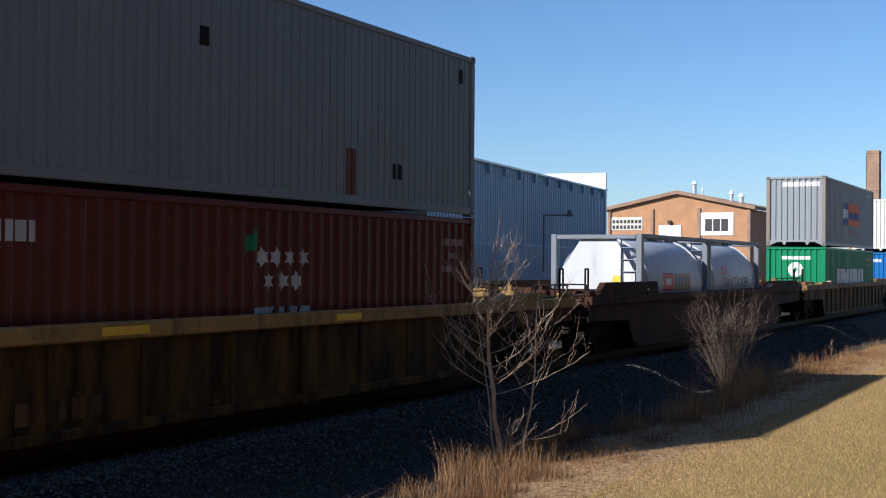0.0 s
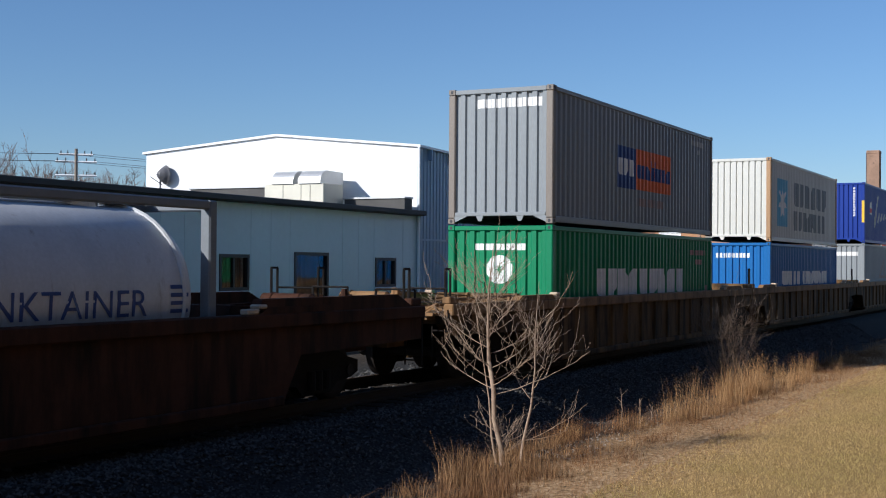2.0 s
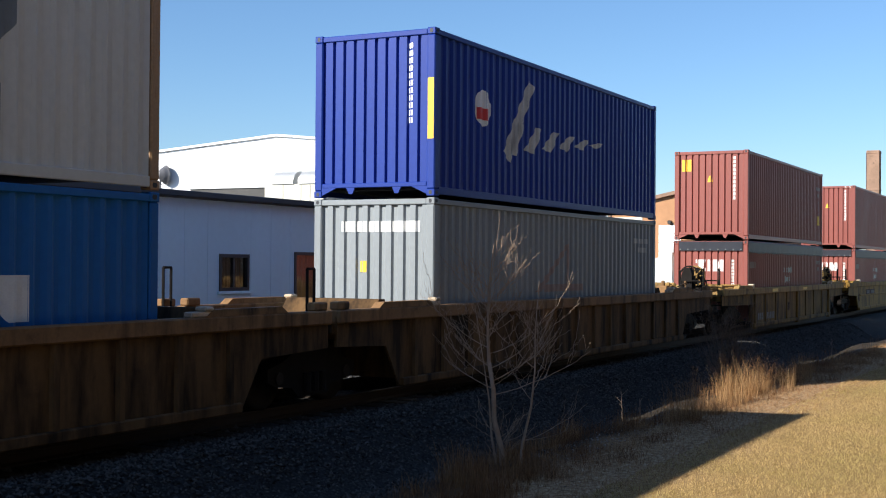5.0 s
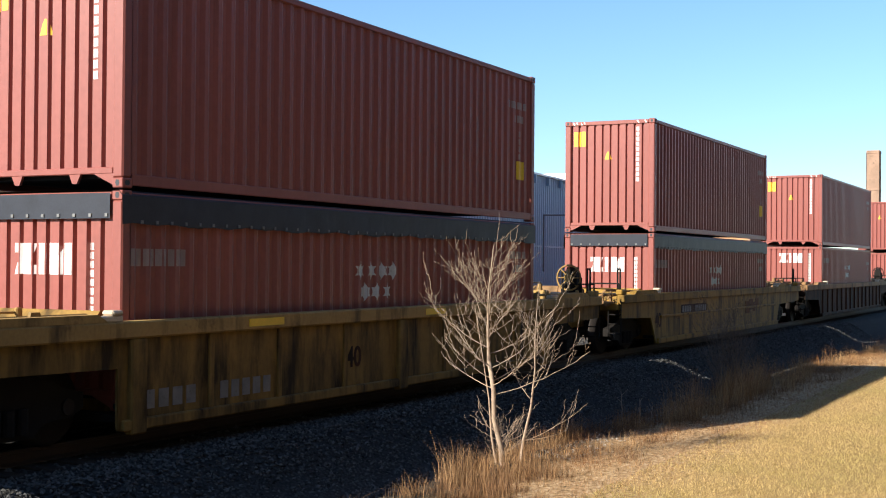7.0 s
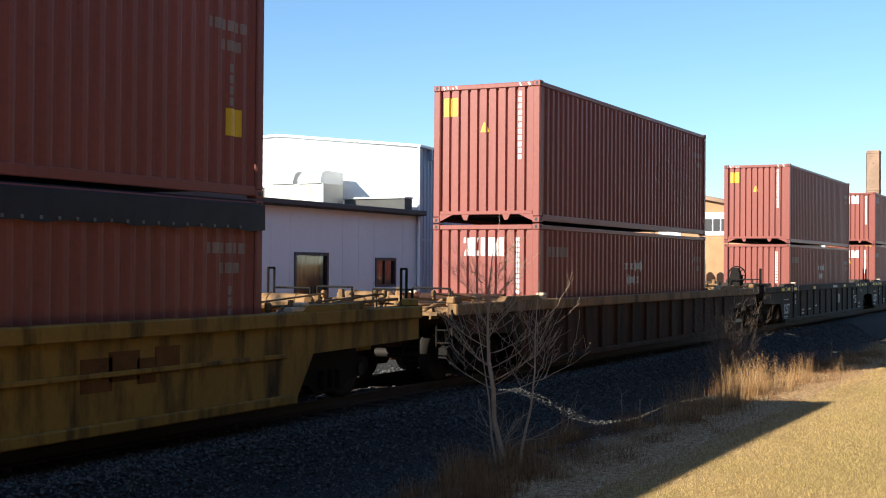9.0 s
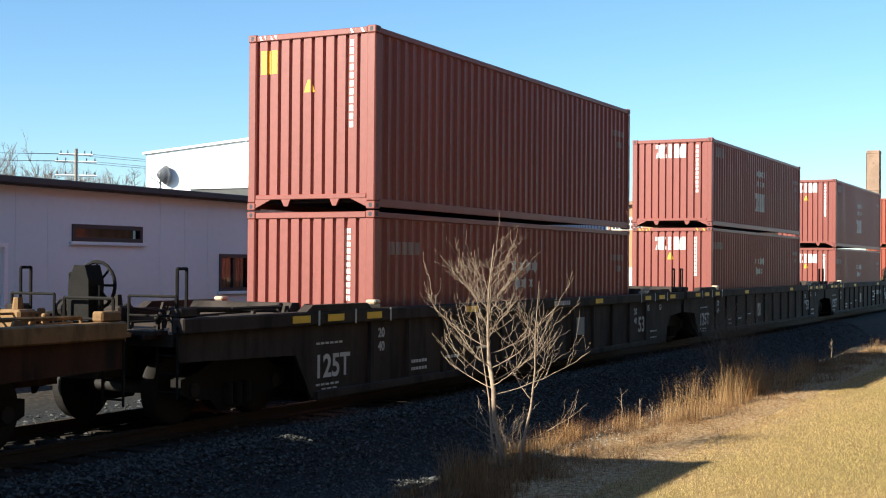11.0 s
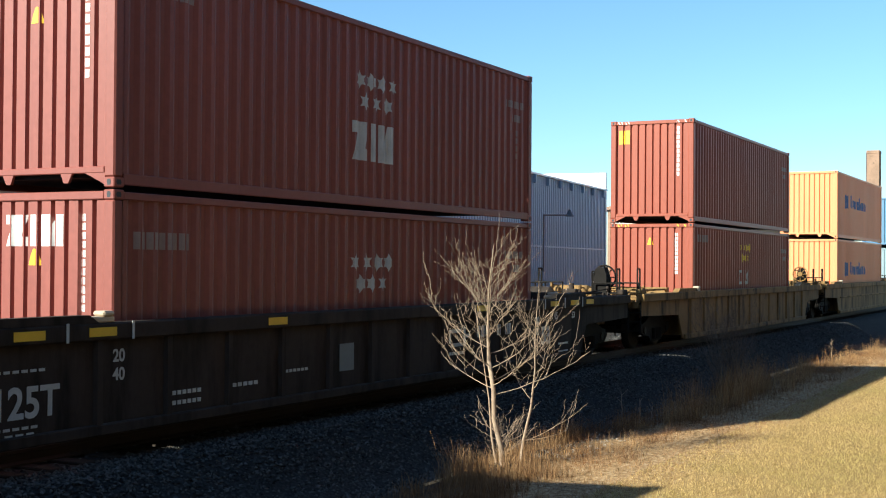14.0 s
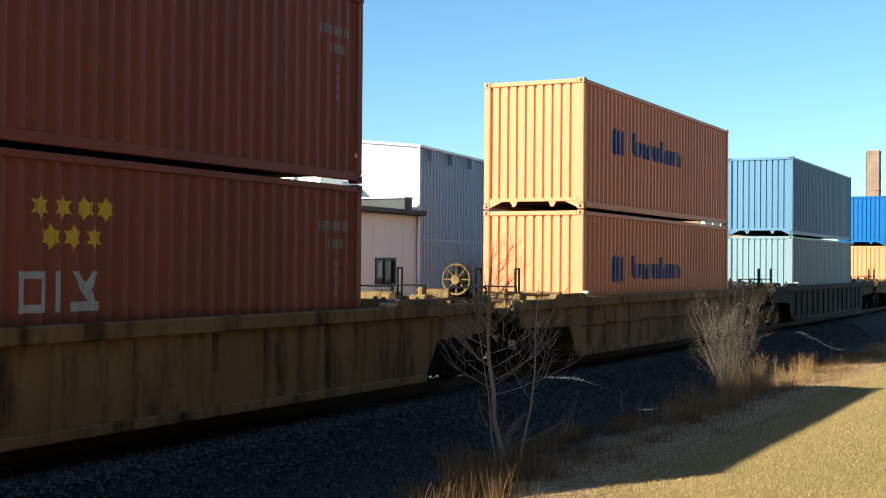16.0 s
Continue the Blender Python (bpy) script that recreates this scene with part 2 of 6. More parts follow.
# ---------- containers ----------
def sheet(bm, profile, length, h0, h1, put):
    """A corrugated steel sheet: profile (along, depth) points repeated over the length."""
    pts = []
    pitch = profile[-1][0]
    n = max(1, round(length / pitch))
    k = length / (n * pitch)
    for i in range(n):
        for a, d in profile[:-1]:
            pts.append(((i * pitch + a) * k, d))
    pts.append((length, 0))
    lo = [bm.verts.new(put(a, d, h0)) for a, d in pts]
    hi = [bm.verts.new(put(a, d, h1)) for a, d in pts]
    for i in range(len(pts) - 1):
        bm.faces.new((lo[i], lo[i + 1], hi[i + 1], hi[i]))
    return bm


SIDE = [(0, 0), (0.072, 0), (0.14, 0.036), (0.21, 0.036), (0.278, 0)]
FINE = [(0, 0), (0.15, 0), (0.165, 0.012), (0.19, 0.012), (0.205, 0)]
END = [(0, 0), (0.15, 0), (0.172, 0.05), (0.2, 0.05), (0.222, 0)]
EVEN = [(0, 0), (0.10, 0), (0.13, 0.045), (0.20, 0.045), (0.23, 0)]


def container(x, z, h, paint, label, end=END, side=SIDE, post=None, open_top=False, length=LEN, group="containers on the train"):
    """An ISO box: corrugated walls in a frame of posts, rails and corner castings. Its front end faces the way the train goes."""
    c = on_train("shipping_container", x, D, z, label, "container", group)
    post = post or paint
    L, W = length, WID
    sk = (side[1][0], L, h)
    part("side_panel", shared(("side_panel", *sk), paint, lambda b: sheet(b, side, L - 0.36, 0.14, h - 0.1, lambda a, d, v: (0.18 + a, 0.025 + d, v))), paint, c)
    part("side_panel", shared(("far_side_panel", *sk), paint, lambda b: sheet(b, side, L - 0.36, 0.14, h - 0.1, lambda a, d, v: (0.18 + a, W - 0.025 - d, v))), paint, c)
    part("end_panel", shared(("end_panel", end[1][0], h), paint, lambda b: sheet(b, end, W - 0.28, 0.24, h - 0.11, lambda a, d, v: (0.03 + d, 0.14 + a, v))), paint, c)

    def doors(b):
        for y0 in (0.15, W / 2 + 0.006):
            rbox(b, L - 0.07, L - 0.02, y0, y0 + W / 2 - 0.156, 0.2, h - 0.12, 0.008)
            for k in (0.3, 0.75):
                tube(b, (L - 0.005, y0 + k, 0.2), (L - 0.005, y0 + k, h - 0.12), 0.016, seg=6)
    part("door", shared(("door", h, L), paint, doors), paint, c)
    if not open_top:
        part("roof", shared(("roof", h, L), paint, lambda b: sheet(b, [(0, 0), (0.06, 0), (0.08, 0.02), (0.19, 0.02), (0.209, 0)], L - 0.24, 0.1, W - 0.1, lambda a, d, v: (0.12 + a, v, h - 0.03 - d))), paint, c)
    part("underframe", shared(("underframe", L), M_CASTIRON, lambda b: box(b, 0.1, L - 0.1, 0.1, W - 0.1, 0.12, 0.17)), M_CASTIRON, c)

    def corner(b):
        rbox(b, 0.0, 0.16, 0.0, 0.16, 0.118, h - 0.118, 0.02)
    for px in (0.0, L - 0.16):
        for py in (0.0, W - 0.16):
            part("corner_post", shared(("corner_post", h), post, corner), post, c, loc=pose(px, py, 0))

    def casting(b):
        rbox(b, 0, 0.178, 0, 0.162, 0, 0.118, 0.012)
        n = len(b.faces)
        for y in (-0.002, 0.152):
            prism(b, [(0.05, 0.03), (0.11, 0.03), (0.125, 0.06), (0.11, 0.09), (0.05, 0.09), (0.035, 0.06)], "y", y, y + 0.012)
        for x in (-0.002, 0.168):
            prism(b, [(0.06, 0.025), (0.10, 0.025), (0.112, 0.06), (0.10, 0.095), (0.06, 0.095), (0.048, 0.06)], "x", x, x + 0.012)
        b.faces.ensure_lookup_table()
        for f in b.faces[n:]:
            f.material_index = 1
    cast = shared(("corner_casting",), post, casting)
    if len(cast.materials) < 2:
        cast.materials.append(M_BLACK)
    for px in (-0.004, L - 0.174):
        for py in (-0.004, W - 0.158):
            for pz in (-0.002, h - 0.116):
                part("corner_casting", cast, post, c, loc=pose(px, py, pz))
    rail = shared(("bottom_rail", L), paint, lambda b: rbox(b, 0.17, L - 0.17, 0.005, 0.06, 0.03, 0.165, 0.01))
    top = shared(("top_rail", L), paint, lambda b: rbox(b, 0.17, L - 0.17, 0.005, 0.065, -0.115, -0.02, 0.012))
    for py in (0.0, W - 0.065):
        part("bottom_rail", rail, paint, c, loc=pose(0, py, 0))
        part("top_rail", top, paint, c, loc=pose(0, py, h))

    def sill(b):
        rbox(b, 0.005, 0.07, 0.16, W - 0.16, 0.165, 0.245, 0.01)
        for s in (0, 1):
            def f(y):
                return W - y if s else y
            prism(b, [(f(0.15), 0.03), (f(0.15), 0.17), (f(0.46), 0.17)], "x", 0.012, 0.05)
            prism(b, [(f(0.66), 0.17), (f(0.84), 0.17), (f(0.79), 0.055), (f(0.72), 0.055)], "x", 0.012, 0.05)
    part("end_sill", shared(("end_sill",), paint, sill), paint, c)
    part("end_header", shared(("end_header",), paint, lambda b: rbox(b, 0.005, 0.07, 0.16, W - 0.16, -0.115, -0.015, 0.012)), paint, c, loc=pose(0, 0, h))
    if open_top:
        def tarp(b):
            n = 60
            rows = []
            for i in range(n + 1):
                u = -0.02 + (L + 0.04) * i / n
                sag = 0.012 * math.sin(i * 1.7) + 0.01 * math.sin(i * 0.61)
                rows.append([b.verts.new(p) for p in ((u, -0.022 + sag * 0.3, h - 0.40 + sag), (u, -0.018, h - 0.06), (u, 0.05, h + 0.002), (u, W / 2, h + 0.012), (u, W - 0.05, h + 0.002), (u, W + 0.018, h - 0.06), (u, W + 0.02, h - 0.40 - sag))])
            for i in range(n):
                for j in range(6):
                    b.faces.new((rows[i][j], rows[i + 1][j], rows[i + 1][j + 1], rows[i][j + 1]))
            for e in (0, n):
                xx = rows[e][0].co.x
                a = b.verts.new((xx, 0.17, h - 0.33)), b.verts.new((xx, W - 0.17, h - 0.33)), b.verts.new((xx, W - 0.17, h - 0.03)), b.verts.new((xx, 0.17, h - 0.03))
                b.faces.new(a)
        part("tarpaulin", shared(("tarpaulin", h), M_TARP, tarp), M_TARP, c, "dark laced tarpaulin roof")

        def eyelets(b):
            for k in range(42):
                box(b, 0.3 + k * 0.276, 0.34 + k * 0.276, -0.032, -0.02, h - 0.385, h - 0.345)
            for k in range(9):
                box(b, -0.032, -0.02, 0.2 + k * 0.25, 0.24 + k * 0.25, h - 0.31, h - 0.27)
        part("lacing", shared(("lacing", h), M_LACE, eyelets), M_LACE, c)["kind"] = "stuff"
    c["h"] = h
    return c


def stack(x, low, high, lows, highs, lift=0.0):
    """Two containers in one well, the upper on the lower's corners."""
    a = container(x, 0.33 + lift, low, **lows)
    b = container(x, 0.36 + lift + low, high, **highs)
    return a, b


# ---------- well cars ----------
YN, YF = -1.50, 1.50        # outer faces of a car's sides, from the track's middle
TOP, BOT = 1.40, 0.17       # top and bottom of the sides above the rail


def side_outline(hb, hf, hk, square=False):
    if square:
        return [(-hb, BOT), (hb, BOT), (hb, 0.86), (hk, 0.92), (hk, TOP - 0.1), (-hf, TOP - 0.1), (-hf, 0.92), (-hb, 0.86)]
    return [(-hb, BOT), (hb, BOT), (hb + 0.22, 0.50), (hb + 0.42, 0.80), (hk, 0.86), (hk, TOP - 0.1), (-hf, TOP - 0.1), (-hf, 0.86), (-hb - 0.42, 0.80), (-hb - 0.22, 0.50)]


WHEELS = []


def truck(car, x):
    """A two-axle bogie: side frames with springs, bolster and wheelsets."""
    t = part("truck", shared(("truck",), M_CASTIRON, lambda b: rbox(b, -0.22, 0.22, -1.0, 1.0, 0.42, 0.72, 0.03)), M_CASTIRON, car, loc=pose(x, 0, 0))

    def frame_side(b):
        prism(b, [(-1.15, 0.42), (-0.95, 0.34), (-0.55, 0.30), (-0.38, 0.16), (0.38, 0.16), (0.55, 0.30), (0.95, 0.34), (1.15, 0.42), (1.15, 0.60), (0.85, 0.66), (0.4, 0.84), (-0.4, 0.84), (-0.85, 0.66), (-1.15, 0.60)], "y", 0.0, 0.16)
        for k in (-0.2, 0.0, 0.2):
            tube(b, (k, -0.02, 0.22), (k, -0.02, 0.5), 0.07, seg=8)
    for y0 in (-1.12, 0.96):
        part("side_frame", shared(("side_frame",), M_CASTIRON, frame_side), M_CASTIRON, t, loc=pose(0, y0, 0))

    def wheels(b):
        prof = [(-1.15, 0.0), (-1.15, 0.09), (-0.84, 0.09), (-0.835, 0.2), (-0.81, 0.38), (-0.83, 0.457), (-0.71, 0.46), (-0.69, 0.485), (-0.665, 0.48), (-0.68, 0.36), (-0.71, 0.16), (-0.66, 0.085)]
        prof += [(-y, r) for y, r in prof[::-1]]
        rows = [[b.verts.new((max(r, 0.001) * math.cos(k * math.tau / 40), y, max(r, 0.001) * math.sin(k * math.tau / 40))) for k in range(40)] for y, r in prof]
        for i in range(len(rows) - 1):
            for k in range(40):
                b.faces.new((rows[i][k], rows[i][(k + 1) % 40], rows[i + 1][(k + 1) % 40], rows[i + 1][k])).smooth = 1 < i < 7
    for k in (-0.89, 0.89):
        WHEELS.append(part("wheelset", shared(("wheelset",), M_STEELDARK, wheels), M_STEELDARK, t, loc=pose(k, 0, 0.457)))
    return t


M_STEELDARK = mat("dull_wheel_steel", (0.022, 0.018, 0.016), 0.7, 0.0, var=0.25, scale=4, spec=0.2)


def handbrake(car, x, y, z, s, wheel_paint):
    """A tall brake stand with a sloping back and a spoked hand wheel."""
    def stand(b):
        prism(b, [(-0.17, 0.0), (0.17, 0.0), (0.15, 0.62), (0.06, 0.84), (-0.1, 0.84), (-0.16, 0.66)], "x", -0.13, 0.13)
        rbox(b, -0.18, 0.18, -0.2, 0.2, -0.04, 0.05, 0.02)
        tube(b, (0, 0.24, 0.0), (0, 0.24, 0.74), 0.02, seg=6)
        tube(b, (0, 0.24, 0.74), (0, 0.1, 0.74), 0.02, seg=6)
        tube(b, (0, -0.21, 0.2), (0, -0.21, 0.6), 0.035, seg=8)
    st = part("brake_housing", shared(("brake_housing",), M_CASTIRON, stand), M_CASTIRON, car, loc=pose(x, y, z))

    def wheel(b):
        ring(b, (0, 0, 0), (1, 0, 0), 0.28, 0.022)
        tube(b, (-0.06, 0, 0), (0.05, 0, 0), 0.09, 0.07, 14)
        for k in range(4):
            a = k * math.pi / 4
            tube(b, (0, -0.28 * math.cos(a), -0.28 * math.sin(a)), (0, 0.28 * math.cos(a), 0.28 * math.sin(a)), 0.015, seg=5)
    part("brake_wheel", shared(("brake_wheel",), wheel_paint, wheel), wheel_paint, st, loc=pose(-0.19 if wheel_paint is not M_CASTIRON else s * 0.19, 0, 0.6))


def end_gear(dk, s, he, i0, paint, seed):
    """Air-brake gear on an end platform: reservoirs, pipes, rods, a crossover rail and small brackets."""
    rng = random.Random(seed * 2 + (s > 0))
    res = bmesh.new()
    x = s * (he - 0.75)
    tube(res, (x, 0.2, 1.44), (x, 1.15, 1.44), 0.14, seg=14)
    tube(res, (x, 0.12, 1.44), (x, 0.2, 1.44), 0.06, 0.14, 14)
    for y in (0.4, 0.95):
        ring(res, (x, y, 1.44), (0, 1, 0), 0.145, 0.014, 14, 5)
        box(res, x - 0.1, x + 0.1, y - 0.03, y + 0.03, 1.2, 1.34)
    part("air_reservoir", res, paint, dk)
    val = rbox(bmesh.new(), s * (he - 0.5), s * (he - 0.2), -0.35, 0.0, 1.22, 1.52, 0.03)
    tube(val, (s * (he - 0.35), -0.18, 1.5), (s * (he - 0.35), -0.18, 1.66), 0.07, 0.05)
    for y in (-0.42, 0.06):
        tube(val, (s * (he - 0.35), y, 1.36), (s * (he - 0.35), y + 0.1, 1.36), 0.05, seg=8)
    part("brake_valve", val, paint, dk, "grimy brake valve with bolted flanges")
    for y, z, r in ((-1.22, 1.36, 0.022), (-1.05, 1.46, 0.026), (-0.72, 1.34, 0.018), (0.05, 1.30, 0.022), (1.25, 1.38, 0.022)):
        run = bmesh.new()
        x0, x1 = i0 + 0.55 + rng.uniform(0, 0.25), he - rng.uniform(0.05, 0.5)
        pts = [Vector((s * x0, y, z - 0.1)), Vector((s * (x0 + 0.15), y, z)), Vector((s * (x0 + x1) / 2, y + rng.uniform(-0.05, 0.05), z)), Vector((s * x1, y + rng.uniform(-0.2, 0.25), z + rng.uniform(-0.03, 0.05))), Vector((s * (x1 + 0.05), y + rng.uniform(-0.1, 0.4), z - 0.2))]
        swept(run, pts, r)
        ring(run, pts[2], (1, 0, 0), r * 1.15, r * 0.5, 8, 4)
        part("brake_pipe", run, paint, dk)
    for k in range(4):
        rod = bmesh.new()
        xa, xb = s * (i0 + rng.uniform(0.6, 1.0)), s * (he - rng.uniform(0.1, 0.7))
        ya = rng.uniform(-1.2, 0.9)
        p0, p1 = Vector((xa, ya, rng.uniform(1.3, 1.5))), Vector((xb, ya + rng.uniform(-0.5, 0.6), rng.uniform(1.32, 1.62)))
        tube(rod, p0, p1, 0.016, seg=6)
        for q in (p0, p1):
            rbox(rod, q.x - 0.05, q.x + 0.05, q.y - 0.03, q.y + 0.03, q.z - 0.06, q.z + 0.06, 0.015)
            box(rod, q.x - 0.02, q.x + 0.02, q.y - 0.015, q.y + 0.015, 1.2, q.z)
        part("brake_rod", rod, paint, dk)
    xr = s * (he - 0.06)
    for y0, y1 in ((-1.36, -0.62), (0.62, 1.36)):
        rail = bmesh.new()
        for y in (y0, y1):
            tube(rail, (xr, y, 1.1), (xr, y, 1.66), 0.02, seg=6)
        tube(rail, (xr, y0, 1.66), (xr, y1, 1.66), 0.02, seg=6)
        tube(rail, (xr, y0, 1.42), (xr, y1, 1.42), 0.016, seg=6)
        part("crossover_rail", rail, M_CASTIRON, dk)
    step = bmesh.new()
    for k in range(3):
        box(step, s * (he + 0.02 + 0.11 * k), s * (he + 0.1 + 0.11 * k), -1.3, 1.3, 1.2, 1.25)
    for y in (-1.2, 1.16):
        box(step, s * (he - 0.05), s * (he + 0.34), y, y + 0.04, 1.14, 1.2)
    part("crossover_step", step, paint, dk, "grated crossover step")
    for k in range(5):
        bx, by = s * rng.uniform(i0 + 0.6, he - 0.2), rng.choice((-1.3, -1.1, 1.1, 1.3)) + rng.uniform(-0.05, 0.05)
        w, h = rng.uniform(0.06, 0.16), rng.uniform(0.12, 0.34)
        bk = bmesh.new()
        prism(bk, [(bx - w, 1.22), (bx + w, 1.22), (bx + w * 0.5, 1.22 + h), (bx - w * 0.3, 1.22 + h)], "y", by - 0.02, by + 0.02)
        tube(bk, (bx, by - 0.05, 1.22 + h * 0.7), (bx, by + 0.05, 1.22 + h * 0.7), 0.025, seg=8)
        part("bracket", bk, paint, dk)


def well_car(xc, front, back, paint, label, style="ribbed", hb=7.5, hf=9.0, hk=9.0, rib_span=None, raised=False, f_end="coupler", b_end="coupler", brake=(), sill_paint=None, pitch=1.03, hoops=False):
    """One unit of a double-stack well car, its middle at xc and its ends at front and back (distances from the middle)."""
    c = on_train("well_car", xc, MID, 0.0, label, "railway wagon", "well cars of the train")
    sill_paint = sill_paint or paint
    for s in (-1, 1):
        side = bmesh.new()
        y0, y1 = (YN + 0.05, YN + 0.09) if s < 0 else (YF - 0.09, YF - 0.05)
        prism(side, side_outline(hb, hf, hk, style == "posts"), "y", y0, y1)
        sd = part("side_sheet", side, paint, c)
        ya, yb = (YN - 0.03, YN + 0.16) if s < 0 else (YF - 0.16, YF + 0.03)
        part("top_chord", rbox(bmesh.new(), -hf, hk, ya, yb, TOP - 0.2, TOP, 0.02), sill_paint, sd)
        part("bottom_chord", rbox(bmesh.new(), -hb + 0.05, hb - 0.05, ya + 0.02, yb - 0.02, BOT - 0.03, BOT + 0.1, 0.015), paint, sd)
        if raised:
            part("raised_end", prism(bmesh.new(), [(-hf + 0.4, TOP - 0.01), (-5.65, TOP - 0.01), (-5.75, TOP + 0.3), (-hf + 0.9, TOP + 0.3)], "y", ya + 0.02, yb - 0.02), paint, sd)
            part("raised_end", prism(bmesh.new(), [(hk - 0.4, TOP - 0.01), (6.6, TOP - 0.01), (6.7, TOP + 0.2), (hk - 0.9, TOP + 0.2)], "y", ya + 0.02, yb - 0.02), paint, sd)
        ybeg, yend = (YN, YN + 0.06) if s < 0 else (YF - 0.06, YF)
        if style == "ribbed":
            n = int((rib_span or 2 * hb - 0.5) / pitch)
            rib = shared(("rib",), paint, lambda b: prism(b, [(-0.07, 0.06), (-0.045, 0.0), (0.045, 0.0), (0.07, 0.06)], "z", BOT + 0.07, TOP - 0.2))
            for k in range(n + 1):
                part("rib", rib, paint, sd, loc=pose((k - n / 2) * pitch, ybeg if s < 0 else yend, 0, 0, 0, 0 if s < 0 else 180))
        elif style == "posts":
            post = shared(("post",), paint, lambda b: rbox(b, -0.14, 0.14, -0.02, 0.10, BOT - 0.08, TOP - 0.2, 0.02))
            thin = shared(("stiffener",), paint, lambda b: rbox(b, -0.05, 0.05, 0.02, 0.10, BOT + 0.05, TOP - 0.2, 0.01))
            for k, x in enumerate((-6.1, -4.7, -3.2, -1.5, 0.2, 1.7, 3.2, 4.7, 6.1)):
                part("post", post if k in (0, 4, 8) else thin, paint, sd, loc=pose(x, ybeg if s < 0 else yend, 0, 0, 0, 0 if s < 0 else 180))
        elif style == "smooth":
            box2 = rbox(bmesh.new(), -hb + 0.3, hb - 0.3, ya + 0.03, yb - 0.05, 0.78, 0.84, 0.01)
            part("side_crease", box2, paint, sd)
    floor = bmesh.new()
    for k in range(9):
        x = -6.0 + k * 1.5
        box(floor, x - 0.12, x + 0.12, YN + 0.09, YF - 0.09, 0.2, 0.3)
    box(floor, -6.3, 6.3, YN + 0.1, YN + 0.5, 0.24, 0.32)
    box(floor, -6.3, 6.3, YF - 0.5, YF - 0.1, 0.24, 0.32)
    part("well_floor", floor, M_CASTIRON, c)
    for s, end, kind in ((-1, front, f_end), (1, back, b_end)):
        he = hk if s > 0 else hf
        plat = bmesh.new()
        i0, i1 = hb - 0.6, he + 0.05
        box(plat, s * i0, s * i1, YN + 0.1, YF - 0.1, 1.05, 1.2)
        dk = part("end_platform", plat, paint, c)
        part("well_end", box(bmesh.new(), s * (hb - 0.55), s * (hb - 0.45), YN + 0.1, YF - 0.1, 0.22, 1.0), paint, dk)
        beam = bmesh.new()
        reach = end - (0.35 if kind == "coupler" else 0.05)
        box(beam, s * (i1 - 0.6), s * reach, -0.32, 0.32, 0.62, 1.05)
        part("draft_sill", beam, paint, dk)
        slope = bmesh.new()
        prism(slope, [(s * i0, 1.2), (s * (i0 + 0.55), 1.2), (s * (i0 + 0.30), 1.5), (s * (i0 + 0.12), 1.5)], "y", -0.9, 0.9)
        part("bulkhead", slope, paint, dk)
        grate = bmesh.new()
        for k in range(8):
            box(grate, s * (i0 + 0.65 + 0.2 * k), s * (i0 + 0.78 + 0.2 * k), YN + 0.15, YF - 0.15, 1.2, 1.25)
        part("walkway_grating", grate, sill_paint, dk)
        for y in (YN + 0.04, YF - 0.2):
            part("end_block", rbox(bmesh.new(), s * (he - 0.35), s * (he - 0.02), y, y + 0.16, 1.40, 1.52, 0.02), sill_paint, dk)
        loc = shared(("corner_lock",), M_LOCK, lambda b: (rbox(b, -0.22, 0.22, -0.07, 0.07, 0, 0.07, 0.015), rbox(b, 0.02, 0.2, -0.09, 0.09, 0.07, 0.13, 0.02)))
        for y in (YN + 0.06, YF - 0.06):
            part("corner_lock", loc, M_LOCK, dk, loc=pose(s * 6.6, y, TOP))
        guide = shared(("guide_bar", style), sill_paint, lambda b: prism(b, [(-0.9, 0.0), (0.9, 0.0), (0.75, 0.09), (-0.75, 0.09)], "y", -0.08, 0.08))
        for y in (YN + 0.06, YF - 0.06):
            part("guide_bar", guide, sill_paint, dk, loc=pose(s * 7.55, y, TOP))
        if (kind == "coupler" or hoops) and not (style == "ribbed" and paint is M_CARBROWN):
            for y in (YN + 0.2, YF - 0.2):
                rails = bmesh.new()
                x = s * (he - 0.15)
                for xx in (x, x - s * 0.18):
                    tube(rails, (xx, y, 1.0), (xx, y, 2.0), 0.022, seg=6)
                tube(rails, (x, y, 2.0), (x - s * 0.18, y, 2.0), 0.022, seg=6)
                part("handrail", rails, M_CASTIRON, dk)
        if kind == "coupler":
            truck(c, s * (hb + 1.35))
            cp = bmesh.new()
            rbox(cp, s * reach if s > 0 else -end - 0.12, end + 0.12 if s > 0 else s * reach, -0.14, 0.14, 0.72, 0.98, 0.04)
            tube(cp, (s * (end - 0.1), 0.35, 0.66), (s * end, 0.4, 0.45), 0.03)
            part("coupler", cp, M_CASTIRON, dk)
            lad = bmesh.new()
            for k in range(4):
                tube(lad, (s * (he + 0.02), YN + 0.05, 0.5 + 0.22 * k), (s * (he + 0.02), YN + 0.36, 0.5 + 0.22 * k), 0.014, seg=5)
            for y in (YN + 0.05, YN + 0.36):
                tube(lad, (s * (he + 0.02), y, 0.42), (s * (he + 0.02), y, 1.25), 0.016, seg=5)
            part("ladder", lad, M_CASTIRON, dk)
            # gold cars' end gear takes the browner tan, platform shade put into its colour
            end_gear(dk, s, he, i0, M_SILLTAN if paint is M_CARGOLD else sill_paint, round(xc))
            hose = swept(bmesh.new(), [(s * (he + 0.02 + 0.06 * k), 0.5, 0.9 - 0.38 * math.sin(k / 8 * math.pi)) for k in range(9)], 0.025)
            part("air_hose", hose, M_CASTIRON, dk)
        elif s > 0:
            truck(c, end)
